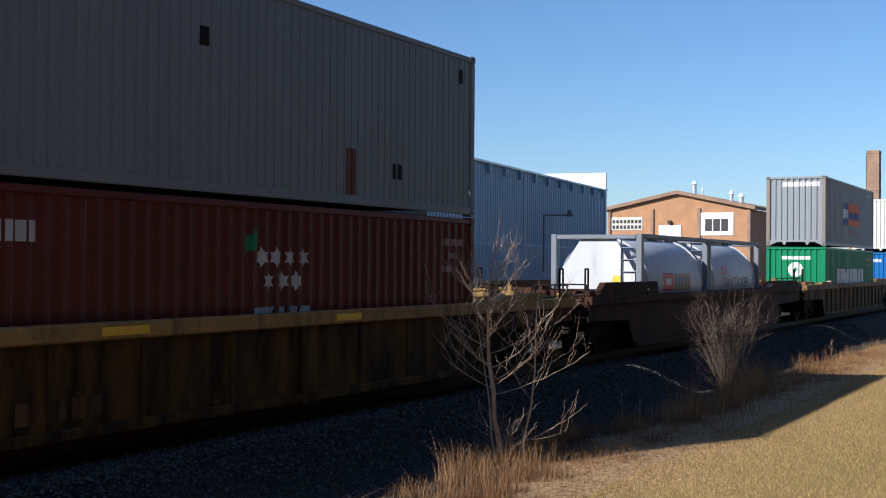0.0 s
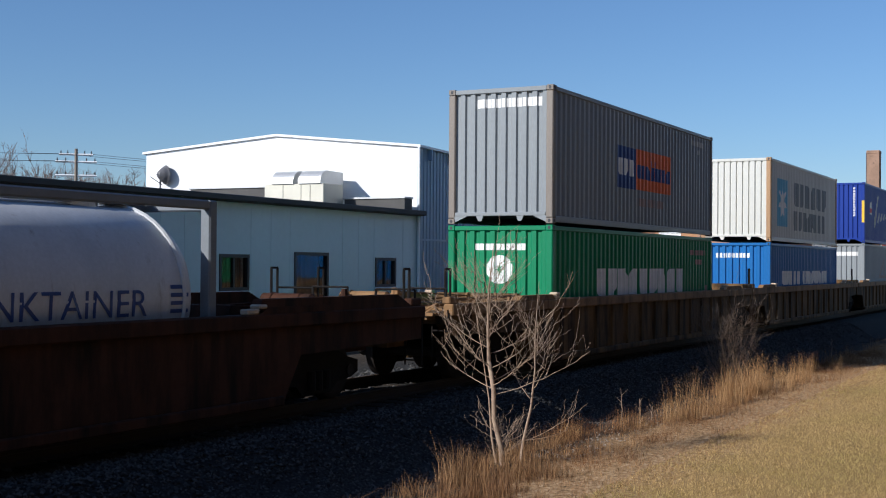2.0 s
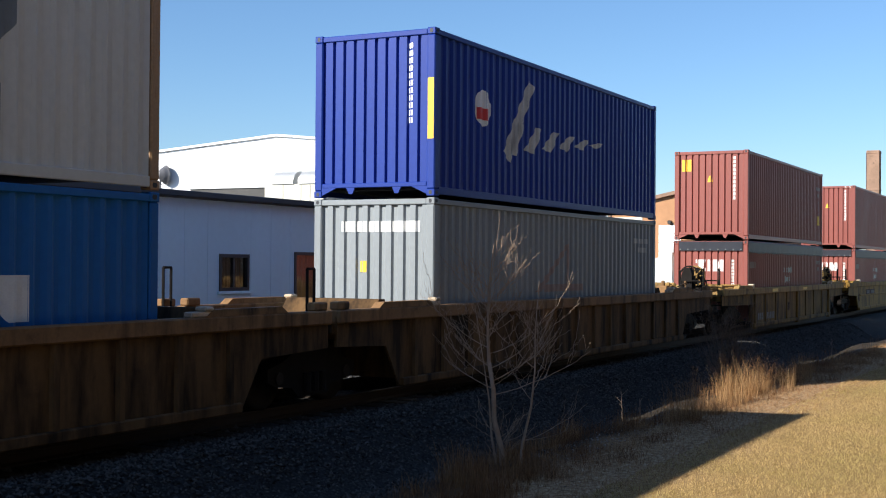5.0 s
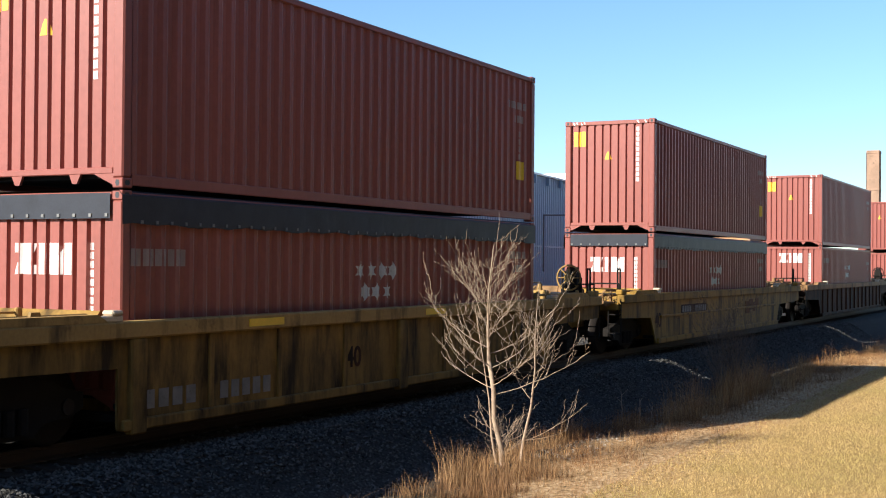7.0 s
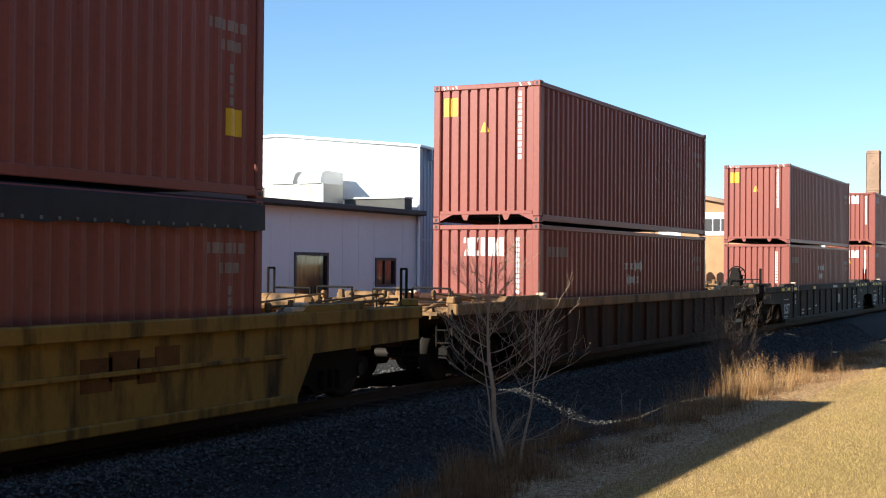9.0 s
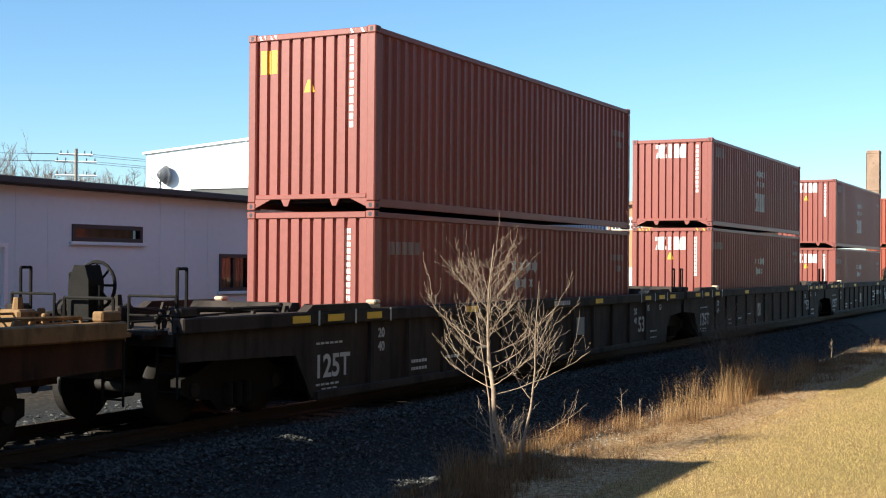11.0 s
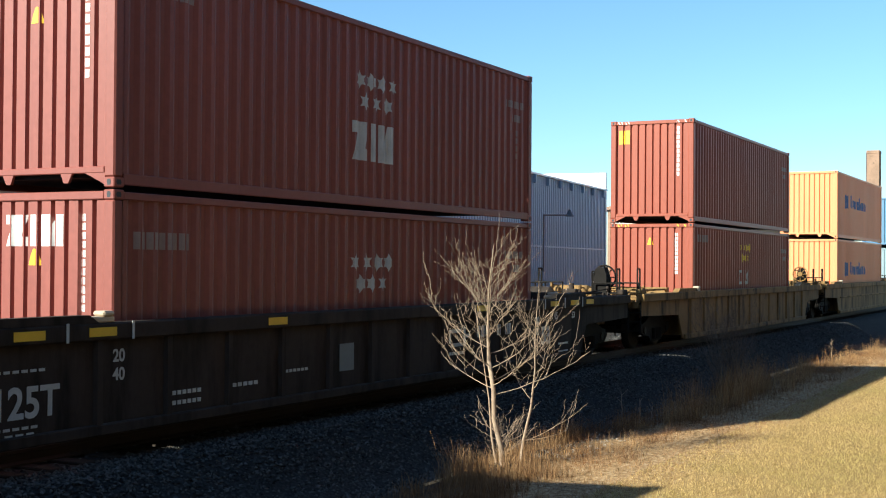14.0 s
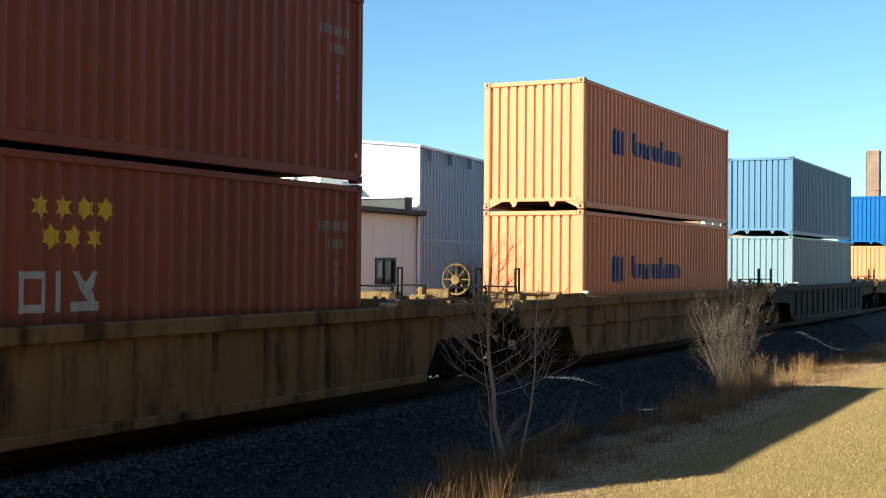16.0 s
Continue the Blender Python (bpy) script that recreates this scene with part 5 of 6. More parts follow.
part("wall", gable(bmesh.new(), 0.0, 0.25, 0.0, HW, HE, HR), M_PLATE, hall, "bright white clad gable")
# side walls take a darker blue than the gable, their shade in the colour
part("wall", sheet(bmesh.new(), [(0, 0), (0.2, 0), (0.215, 0.03), (0.285, 0.03), (0.3, 0)], HL, -0.3, HE, lambda a, d, v: (a, -d - 0.002, v)), M_SHADESIDING, hall, "ribbed side wall with blue shade in its colour")
part("wall", box(bmesh.new(), 0.25, HL, 0.0, 0.2, -0.3, HE - 0.02), M_SHADESIDING, hall)
part("wall", box(bmesh.new(), 0.25, HL, HW - 0.2, HW, -0.3, HE - 0.02), M_SHADESIDING, hall)
part("wall", gable(bmesh.new(), HL - 0.25, HL - 0.01, 0.2, HW - 0.2, HE - 0.05, HR - 0.05), M_SHADESIDING, hall)
part("roof", prism(bmesh.new(), [(-0.12, HE), (HW / 2, HR), (HW + 0.12, HE), (HW + 0.12, HE + 0.08), (HW / 2, HR + 0.08), (-0.12, HE + 0.08)], "x", -0.08, HL + 0.1), M_PLATE, hall)
for x in (0.0, 11.6, HL - 0.1):
    part("corner_trim", rbox(bmesh.new(), x - 0.03, x + 0.12, -0.06, 0.0, -0.3, HE, 0.01), M_SHADESIDING, hall)
part("seam_trim", box(bmesh.new(), 0.12, HL, -0.045, -0.033, 2.75, 2.82), M_SHADESIDING, hall)
br = shared(("eave_bracket",), M_SHADESIDING, lambda b: rbox(b, -0.06, 0.06, -0.14, 0.0, -0.35, 0.0, 0.01))
for i in range(13):
    part("eave_bracket", br, M_SHADESIDING, hall, loc=pose(0.9 + i * 2.0, -0.03, HE - 0.02))
part("parapet", box(bmesh.new(), HL + 0.15, HL + 0.4, 0.0, HW, -0.3, 6.75), M_PLATE, hall, "white parapet wall at the far end")

# brick hall with a gable, further along
brick = thing("brick_hall", pose(85.5, 21.0, 0.0), "buff brick hall with a low gable roof and large windows", "building")
BW, BE, BR2, BLEN = 10.0, 5.9, 7.0, 24.0
part("wall", gable(bmesh.new(), 0, 0.4, 0, BW, BE, BR2), M_BRICK, brick)
part("wall", box(bmesh.new(), 0.4, BLEN, 0, 0.4, -0.3, BE), M_BRICK, brick)
part("wall", box(bmesh.new(), 0.4, BLEN, BW - 0.4, BW, -0.3, BE), M_BRICK, brick)
part("roof", prism(bmesh.new(), [(-0.35, BE - 0.03), (BW / 2, BR2), (BW + 0.35, BE - 0.03), (BW + 0.35, BE + 0.2), (BW / 2, BR2 + 0.25), (-0.35, BE + 0.2)], "x", -0.3, BLEN), M_CHIM, brick, "brown roof with a thick edge")

# tall brick chimney
ch = thing("brick_chimney", pose(129.7, 19.95, 0), "tall square weathered brick chimney with a band", "chimney")
cb = bmesh.new()
prism(cb, [(-0.6, -0.58), (0.6, -0.58), (0.6, 0.58), (-0.6, 0.58)], "z", -0.3, 13.3)
part("shaft", cb, M_CHIM, ch)
part("cap", rbox(bmesh.new(), -0.63, 0.63, -0.61, 0.61, 13.05, 13.38, 0.05), M_CHIM, ch)


# ---------- details on the buildings ----------
M_DISH = mat("grey_dish_paint", (0.11, 0.11, 0.12), 0.5, var=0.1)
ac = thing("rooftop_air_handler", pose(35.0, 22.35, 3.80), "cream rooftop air unit with curved metal ducts", "air conditioner")
part("cabinet", rbox(bmesh.new(), 0, 1.2, 0, 2.3, 0.1, 0.86, 0.02), M_CREAM, ac)
part("base_rail", box(bmesh.new(), 0.05, 1.15, 0.05, 2.25, 0, 0.1), M_ROOF, ac)
for y in (0.5, 0.85, 1.55):
    part("door_seam", box(bmesh.new(), -0.006, 0.0, y, y + 0.02, 0.15, 0.82), M_ROOF, ac)
for y0 in (0.1, 1.15):
    duct = bmesh.new()
    pts = [(-0.1 + 0.0, 0.86)] + [(0.35 - 0.45 * math.cos(a * math.pi / 12), 0.88 + 0.42 * math.sin(a * math.pi / 12)) for a in range(0, 7)] + [(1.3, 1.28), (1.3, 0.86)]
    prism(duct, [(p[0] + 0.05, p[1]) for p in pts], "y", y0, y0 + 0.85)
    part("duct", duct, M_GALV, ac, "curved galvanised duct")
for nm, a in (("roof_curb", (36.05, 36.55, 19.95, 22.2, 3.80, 4.18)), ("roof_curb", (35.9, 36.5, 25.2, 28.4, 3.80, 4.62))):
    cu = thing(nm, pose(a[0], a[2], a[4]), "dark roof curb with a pale metal cap", "roof curb")
    part("body", box(bmesh.new(), 0, a[1] - a[0], 0, a[3] - a[2], 0, a[5] - a[4]), M_ROOF, cu)
    part("cap", rbox(bmesh.new(), -0.05, a[1] - a[0], -0.05, a[3] - a[2] + 0.05, a[5] - a[4], a[5] - a[4] + 0.06, 0.01), M_GALV, cu)
dish = thing("satellite_dish", pose(35.6, 29.5, 3.8), "grey satellite dish on a short mast", "satellite dish")
part("mast", tube(bmesh.new(), (0, 0, 0), (0, 0, 1.3), 0.03), M_DISH, dish)
dbm = bmesh.new()
rows = [[dbm.verts.new((0.12 - 0.35 * r * r, r * 0.29 * math.cos(k * math.tau / 24), 1.35 + r * 0.34 * math.sin(k * math.tau / 24))) for k in range(24)] for r in (0.05, 0.35, 0.7, 1.0)]
rows += [[dbm.verts.new((0.15 - 0.35 * r * r, r * 0.29 * math.cos(k * math.tau / 24), 1.35 + r * 0.34 * math.sin(k * math.tau / 24))) for k in range(24)] for r in (1.0, 0.05)]
for i in range(len(rows) - 1):
    for k in range(24):
        dbm.faces.new((rows[i][k], rows[i][(k + 1) % 24], rows[i + 1][(k + 1) % 24], rows[i + 1][k]))
dbm.faces.new(rows[0])
dp = part("reflector", dbm, M_DISH, dish, loc=pose(0, 0, 0, 0, 0, 160))
part("feed_arm", tube(bmesh.new(), (0.1, 0, 1.0), (-0.4, 0.1, 1.25), 0.015), M_DISH, dish)
lampw = thing("wall_lamp_arm", pose(50.5, 21.2, 3.2), "thin arm lamp fixed to the hall's side wall", "wall lamp")
part("arm", tube(tube(bmesh.new(), (0, 0, -1.4), (0, 0, 1.0), 0.04), (0, 0, 1.0), (1.6, -0.5, 1.05), 0.035), M_DISH, lampw)
part("shade", tube(bmesh.new(), (1.7, -0.5, 1.3), (1.7, -0.5, 1.0), 0.03, 0.2, 10), M_DISH, lampw)
part("downpipe", tube(bmesh.new(), (-0.06, -0.08, -0.3), (-0.06, -0.08, HE), 0.05), M_PLATE, hall)

# brick hall's openings
glass = thing("glass_block_window", pose(85.5, 21.0, 0), "pale glass-block panel set in brick", "window", kind="structure")
part("frame", box(bmesh.new(), -0.03, 0.0, 7.5, 9.75, 4.55, 5.45), M_STONE, glass)
gbk = shared(("glass_block",), M_FRAME, lambda b: rbox(b, -0.05, 0.0, 0, 0.17, 0, 0.22, 0.01))
for i in range(8):
    for j in range(2):
        part("pane", gbk, M_FRAME, glass, loc=pose(-0.02, 7.6 + i * 0.27, 4.66 + j * 0.38, 0, 0, 0))
whit = thing("white_window", pose(85.5, 21.0, 0), "white panelled window with two dark panes", "window", kind="structure")
part("frame", rbox(bmesh.new(), -0.06, 0.0, 1.14, 3.43, 4.16, 5.7, 0.01), M_PLATE, whit)
for y in (1.5, 2.05, 2.6):
    part("pane", box(bmesh.new(), -0.075, -0.06, y, y + 0.47, 4.45, 5.28), M_FRAME, whit)
door = thing("overhead_door", pose(85.5, 21.0, 0), "white overhead door in the brick gable", "door", kind="structure")
for j in range(8):
    part("panel", rbox(bmesh.new(), -0.06, 0.0, 4.75, 6.32, 0.1 + j * 0.6, 0.68 + j * 0.6, 0.02), M_PLATE, door)
for y in (0.0, 3.40, 6.68, BW - 0.2):
    part("pilaster", box(bmesh.new(), -0.12, 0.0, y, y + 0.2, -0.3, BE + 0.1), M_CHIM, brick)
part("lamp", rbox(bmesh.new(), -0.25, 0.0, 5.4, 5.65, 4.95, 5.2, 0.03), M_FRAME, brick)
for x, y, r, h in ((4, 5.0, 0.22, 0.75), (4, 4.4, 0.08, 0.4), (5, 2.6, 0.2, 0.6), (7, 2.4, 0.26, 0.55)):
    zr = BR2 - abs(y - BW / 2) * (BR2 - BE) / (BW / 2) + 0.15
    v = thing("roof_vent", pose(85.5 + x, 21.0 + y, zr), "white metal roof vent with a cap", "roof vent", "roof vents")
    part("pipe", tube(bmesh.new(), (0, 0, 0), (0, 0, h), r * 0.7, seg=12), M_GALV, v)
    part("cap", tube(bmesh.new(), (0, 0, h), (0, 0, h + 0.25), r, r * 0.4, 12), M_PLATE, v)
for y in (23.9, 24.6):
    tk2 = thing("white_storage_tank", pose(84.0, y, -0.12), "upright white tank with a rounded top", "storage tank", "white tanks")
    part("shell", tube(bmesh.new(), (0, 0, 0), (0, 0, 2.5), 0.28, seg=16), M_PLATE, tk2)
    part("dome", tube(bmesh.new(), (0, 0, 2.5), (0, 0, 2.72), 0.28, 0.12, 16), M_PLATE, tk2)
ramp = thing("loading_ramp", pose(83.0, 25.6, 0), "pale sloping loading ramp beside the brick hall", "ramp")
part("slope", prism(bmesh.new(), [(0.0, 0.0), (4.2, 0.0), (4.2, 1.5), (0.0, 3.0), (0.0, 2.8)], "x", 0, 0.8), M_GALV, ramp)
for z in (4.0, 9.5):
    part("band", rbox(bmesh.new(), -0.63, 0.63, -0.61, 0.61, z, z + 0.18, 0.02), M_CHIM, ch)
for y in (-0.62, 0.62):
    part("ladder_rail", tube(bmesh.new(), (-0.45, y, 0), (-0.45, y, 13.2), 0.04, seg=6), M_FRAME, ch)

# utility pole and its wires
pole = thing("utility_pole", pose(74.6, 70.0, 0), "wooden utility pole with three crossarms", "utility pole")
part("pole", tube(bmesh.new(), (0, 0, -0.3), (0, 0, 10.7), 0.17, 0.12, 10), M_WOODPOLE, pole)
ARM = Vector((0.62, -0.78, 0))
for z, w in ((10.25, 1.25), (9.7, 1.55), (8.65, 1.55)):
    p, q = ARM * -w, ARM * w
    b = bmesh.new()
    tube(b, (p.x, p.y, z), (q.x, q.y, z), 0.09, seg=6)
    arm = part("crossarm", b, M_PLATE, pole, "pale crossarm")
    for s in (-0.9, -0.5, 0.5, 0.9):
        part("insulator", tube(bmesh.new(), (p.x * s, p.y * s, z + 0.05), (p.x * s, p.y * s, z + 0.3), 0.06, 0.03, 6), M_FRAME, arm)


def wire(name, p, q, sag):
    b = bmesh.new()
    p, q = Vector(p), Vector(q)
    prev = p
    for k in range(1, 13):
        t = k / 12
        c = p.lerp(q, t) - Vector((0, 0, 4 * sag * t * (1 - t)))
        tube(b, prev, c, 0.014, seg=4)
        prev = c
    return tagged(new(name, mesh_of(name, b, M_FRAME)), "thin dark overhead power line", "power line", "power lines")


for s, z in ((-0.8, 10.3), (0.8, 10.3), (-0.8, 9.75), (0.8, 9.75)):
    o = ARM * s * 1.4
    wire("power_line", (74.6 + o.x, 70 + o.y, z), (48 + o.x, 100 + o.y, z + 1.2), 0.5)
    wire("power_line", (74.6 + o.x, 70 + o.y, z), (120 + o.x, 46 + o.y, z + 0.2), 0.6)

# ---------- plants ----------
M_BARK = mat("pale_grey_brown_bark", (0.35, 0.25, 0.175), 0.85, var=0.25, scale=8, bump=0.4, bump_scale=80)
M_TWIG = mat("tan_twig_bark", (0.15, 0.105, 0.075), 0.8, var=0.25, scale=8)
M_FARBARK = mat("grey_winter_bark", (0.20, 0.16, 0.14), 0.9, var=0.2, scale=2)
RIGHT, FWD = Vector((0.4576, -0.8892, 0)), Vector((0.8892, 0.4576, 0))


class Twigs:
    """Collects tapered rods and turns them into one mesh."""

    def __init__(self, seg=5):
        self.v, self.f, self.seg = [], [], seg

    def limb(self, pts, r0, r1):
        n, s = len(pts), self.seg
        base = len(self.v)
        for i, p in enumerate(pts):
            d = (pts[min(i + 1, n - 1)] - pts[max(i - 1, 0)]).normalized()
            a = d.orthogonal().normalized()
            c = d.cross(a)
            r = r0 + (r1 - r0) * i / (n - 1)
            for k in range(s):
                t = k * math.tau / s
                self.v.append(tuple(p + (a * math.cos(t) + c * math.sin(t)) * r))
        for i in range(n - 1):
            for k in range(s):
                self.f.append((base + i * s + k, base + i * s + (k + 1) % s, base + (i + 1) * s + (k + 1) % s, base + (i + 1) * s + k))
        self.f.append(tuple(base + (n - 1) * s + k for k in range(s)))

    def mesh(self, name, material):
        me = bpy.data.meshes.new(name)
        me.from_pydata(self.v, [], self.f)
        me.polygons.foreach_set("use_smooth", [True] * len(me.polygons))
        me.materials.append(material)
        return me


def grow(tw, rng, p, d, length, r, depth, lift=0.12, wob=0.18, kids=(3, 5), shrink=0.55):
    n = 8
    pts = [p.copy()]
    q, dd = p.copy(), d.normalized()
    for i in range(n):
        dd = (dd + Vector((rng.gauss(0, wob), rng.gauss(0, wob), rng.gauss(0, wob) + lift))).normalized()
        q = q + dd * (length / n)
        pts.append(q.copy())
    tw.limb(pts, r, max(r * 0.35, 0.0011 if r < 0.012 else 0.016))
    if depth > 0:
        for _ in range(rng.randint(*kids)):
            k = rng.randint(1, n - 1)
            along = (pts[k + 1] - pts[k]).normalized()
            side = Vector((rng.gauss(0, 1), rng.gauss(0, 1), rng.gauss(0.2, 0.7))).normalized()
            grow(tw, rng, pts[k], along * 0.75 + side * 0.75, length * shrink * rng.uniform(0.6, 1.15), r * 0.5, depth - 1, lift, wob, kids, shrink)


def sapling(base):
    """A young bare tree: a pale main stem, a thinner second stem and upswept branches."""
    rng = random.Random(11)
    t = thing("bare_sapling", Matrix.Translation(base) @ Matrix.Scale(1.185, 4), "leafless young tree with pale upswept branches", "tree")

    def at(u, w, z):
        return RIGHT * u + FWD * w + Vector((0, 0, z))
    main = [at(0.03, 0, -0.1), at(0.0, 0, 0.18), at(-0.075, 0.02, 0.48), at(-0.085, 0.0, 0.8), at(-0.135, 0.01, 1.1), at(-0.15, 0.0, 1.45), at(-0.14, 0.0, 1.9), at(-0.09, 0, 2.35)]
    a = Twigs(8)
    a.limb(main[:5], 0.034, 0.022)
    a.limb(main[4:], 0.0215, 0.0025)
    part("trunk", a.mesh("trunk", M_BARK), M_BARK, t)
    sec = [at(0.2, 0.1, -0.1), at(0.24, 0.1, 0.25), at(0.32, 0.1, 0.6), at(0.36, 0.1, 1.0), at(0.36, 0.1, 1.4), at(0.4, 0.1, 1.95)]
    b = Twigs(7)
    b.limb(sec, 0.02, 0.0025)
    part("second_stem", b.mesh("second_stem", M_BARK), M_BARK, t)
    br = Twigs(5)
    third = Twigs(6)
    third.limb([at(-0.03, 0.05, -0.1), at(-0.1, 0.06, 0.3), at(-0.13, 0.05, 0.7), at(-0.2, 0.06, 1.15), at(-0.29, 0.05, 1.7)], 0.015, 0.0025)
    part("third_stem", third.mesh("third_stem", M_BARK), M_BARK, t)
    def spray(p, out, reach, rise, r, kids):
        """One branch that leaves the stem sideways and sweeps up, with twigs that do the same."""
        n = 9
        bend = Vector((rng.gauss(0, 0.05), rng.gauss(0, 0.05), 0))
        pts = []
        for i in range(n + 1):
            q = i / n
            jit = Vector((rng.gauss(0, 0.005), rng.gauss(0, 0.005), rng.gauss(0, 0.005))) * (i > 0)
            pts.append(p + out * reach * (1 - (1 - q) ** 1.25) + Vector((0, 0, rise * q ** 1.2)) + bend * q * q + jit)
        br.limb(pts, r, max(0.0013, r * 0.28))
        for _ in range(kids):
            i = rng.randint(2, n - 1)
            fwd = pts[i + 1] - pts[i]
            side = Vector((-out.y, out.x, 0)) * rng.choice((-1, 1)) * rng.uniform(0.4, 1.0) + out * rng.uniform(0.1, 0.9)
            ln = rng.uniform(0.14, 0.42) * (0.5 + reach + 0.4 * rise)
            spray(pts[i], side.normalized(), ln * 0.6, ln * rng.uniform(0.45, 1.0), max(0.0024, r * 0.5), rng.randint(1, 3) if kids > 3 else 0)

    for k in range(22):
        h = 0.75 + 1.15 * (k / 21) ** 1.1 + rng.uniform(-0.05, 0.05)
        i = max(j for j in range(len(main) - 1) if main[j].z <= h)
        p = main[i].lerp(main[i + 1], (h - main[i].z) / (main[i + 1].z - main[i].z))
        ang = k * 2.4 + rng.uniform(-0.4, 0.4)
        out = at(math.cos(ang), math.sin(ang), 0)
        reach = (0.9 - 0.66 * (k / 21)) * rng.uniform(0.65, 1.15)
        spray(p, out, reach, rng.uniform(0.4, 0.85) * (0.48 + 0.3 * reach), 0.0062 - 0.002 * k / 21, rng.randint(4, 6))
    for k in range(5):
        p = main[5].lerp(main[6], rng.uniform(0, 1))
        ang = rng.uniform(0, math.tau)
        spray(p, at(math.cos(ang), math.sin(ang), 0), rng.uniform(0.08, 0.22), rng.uniform(0.55, 0.85), 0.004, 3)
    for k in range(8):
        h = 0.68 + 0.8 * k / 7
        i = max(j for j in range(len(sec) - 1) if sec[j].z <= h)
        p = sec[i].lerp(sec[i + 1], (h - sec[i].z) / (sec[i + 1].z - sec[i].z))
        ang = rng.uniform(-1.3, 1.3) if k % 3 else rng.uniform(1.8, 4.4)
        spray(p, at(math.cos(ang), math.sin(ang), 0), rng.uniform(0.15, 0.48), rng.uniform(0.35, 0.6), 0.0045, rng.randint(2, 4))
    spray(sec[1], at(1.0, 0.1, 0), 0.7, 0.4, 0.0035, 2)
    spray(sec[1], at(0.9, -0.3, 0), 0.55, 0.14, 0.003, 2)
    for k in range(12):
        p = main[0].lerp(main[2], rng.uniform(0.3, 1))
        ang = rng.uniform(0, math.tau)
        spray(p, at(math.cos(ang), math.sin(ang), 0), rng.uniform(0.12, 0.4), rng.uniform(0.1, 0.4), 0.0035, 2)
    part("crown", br.mesh("crown", M_BARK), M_BARK, t)
    return t


def bush(base, seed, height, spread, stems, label):
    rng = random.Random(seed)
    t = thing("bare_bush", Matrix.Translation(base), label, "bush")
    tw = Twigs(4)
    for _ in range(stems):
        ang = rng.uniform(0, math.tau)
        p = Vector((math.cos(ang), math.sin(ang), 0)) * rng.uniform(0, 0.14)
        d = Vector((math.cos(ang) * spread, math.sin(ang) * spread, 1))
        grow(tw, rng, p - Vector((0, 0, 0.08)), d, height * rng.uniform(0.6, 1.0), 0.005, 2, 0.06, 0.11, (5, 7), 0.42)
    part("crown", tw.mesh("crown", M_TWIG), M_TWIG, t)
    return t


def gz(x, y, dz=0.0):
    return Vector((x, y, ground_z(x, y) + dz))


sapling(gz(14.75, 6.75))
bush(gz(29.2, 7.68), 5, 2.5, 0.26, 40, "leafless brown bush on the railway bank")
bush(gz(15.7, 7.0), 8, 0.8, 0.5, 6, "low dead twigs beside the sapling")


def dead_stalk(x, y, h, lean, seed):
    rng = random.Random(seed)
    t = thing("dead_stalk", Matrix.Translation(gz(x, y)), "single pale dead stalk with a bent tip", "dead plant", "dead stalks on the bank")
    tw = Twigs(5)
    pts = [Vector((lean * h * (q / 6) ** 1.5 + rng.gauss(0, 0.008), rng.gauss(0, 0.008), h * q / 6 - 0.03)) for q in range(7)]
    tw.limb(pts, 0.009, 0.003)
    for q in (3, 4, 5):
        tw.limb([pts[q], pts[q] + Vector((rng.uniform(-0.06, 0.06), rng.uniform(-0.1, 0.1), 0.1))], 0.003, 0.0015)
    part("stem", tw.mesh("stem", M_BARK), M_BARK, t)


for x, y, h, lean, seed in ((20.9, 7.3, 0.72, -0.15, 1), (20.6, 6.9, 0.38, 0.05, 2), (19.7, 6.4, 0.3, 0.1, 3), (38.6, 7.1, 0.6, 0.05, 4)):
    dead_stalk(x, y, h, lean, seed)


def far_tree(x, y, h, seed):
    rng = random.Random(seed)
    t = thing("bare_tree", pose(x, y, 0), "leafless tree standing beyond the buildings", "tree", "bare trees in the distance")
    a = Twigs(6)
    a.limb([Vector((0, 0, -0.3)), Vector((0.1, 0, h * 0.25)), Vector((0.05, 0.1, h * 0.5))], 0.22, 0.13)
    part("trunk", a.mesh("trunk", M_FARBARK), M_FARBARK, t)
    tw = Twigs(3)
    for _ in range(11):
        z = rng.uniform(0.25, 0.5) * h
        ang = rng.uniform(0, math.tau)
        grow(tw, rng, Vector((0.05, 0.05, z)), Vector((math.cos(ang), math.sin(ang), 0.9)), h * rng.uniform(0.35, 0.55), 0.09, 3, 0.1, 0.16, (5, 6), 0.52)
    part("crown", tw.mesh("crown", M_FARBARK), M_FARBARK, t)
    return t


for i, (x, y, h) in enumerate(((81, 85, 12.0), (85, 88, 11.5), (88, 84, 10.5), (92, 88, 11.5), (95, 84, 10.5), (98, 86, 10.0), (101, 84, 9.5), (105, 86, 9.5), (83, 92, 12.5), (90, 95, 12.5), (97, 92, 11.5), (104, 95, 11.0), (79, 88, 12.5))):
    far_tree(x, y, h, 40 + i)


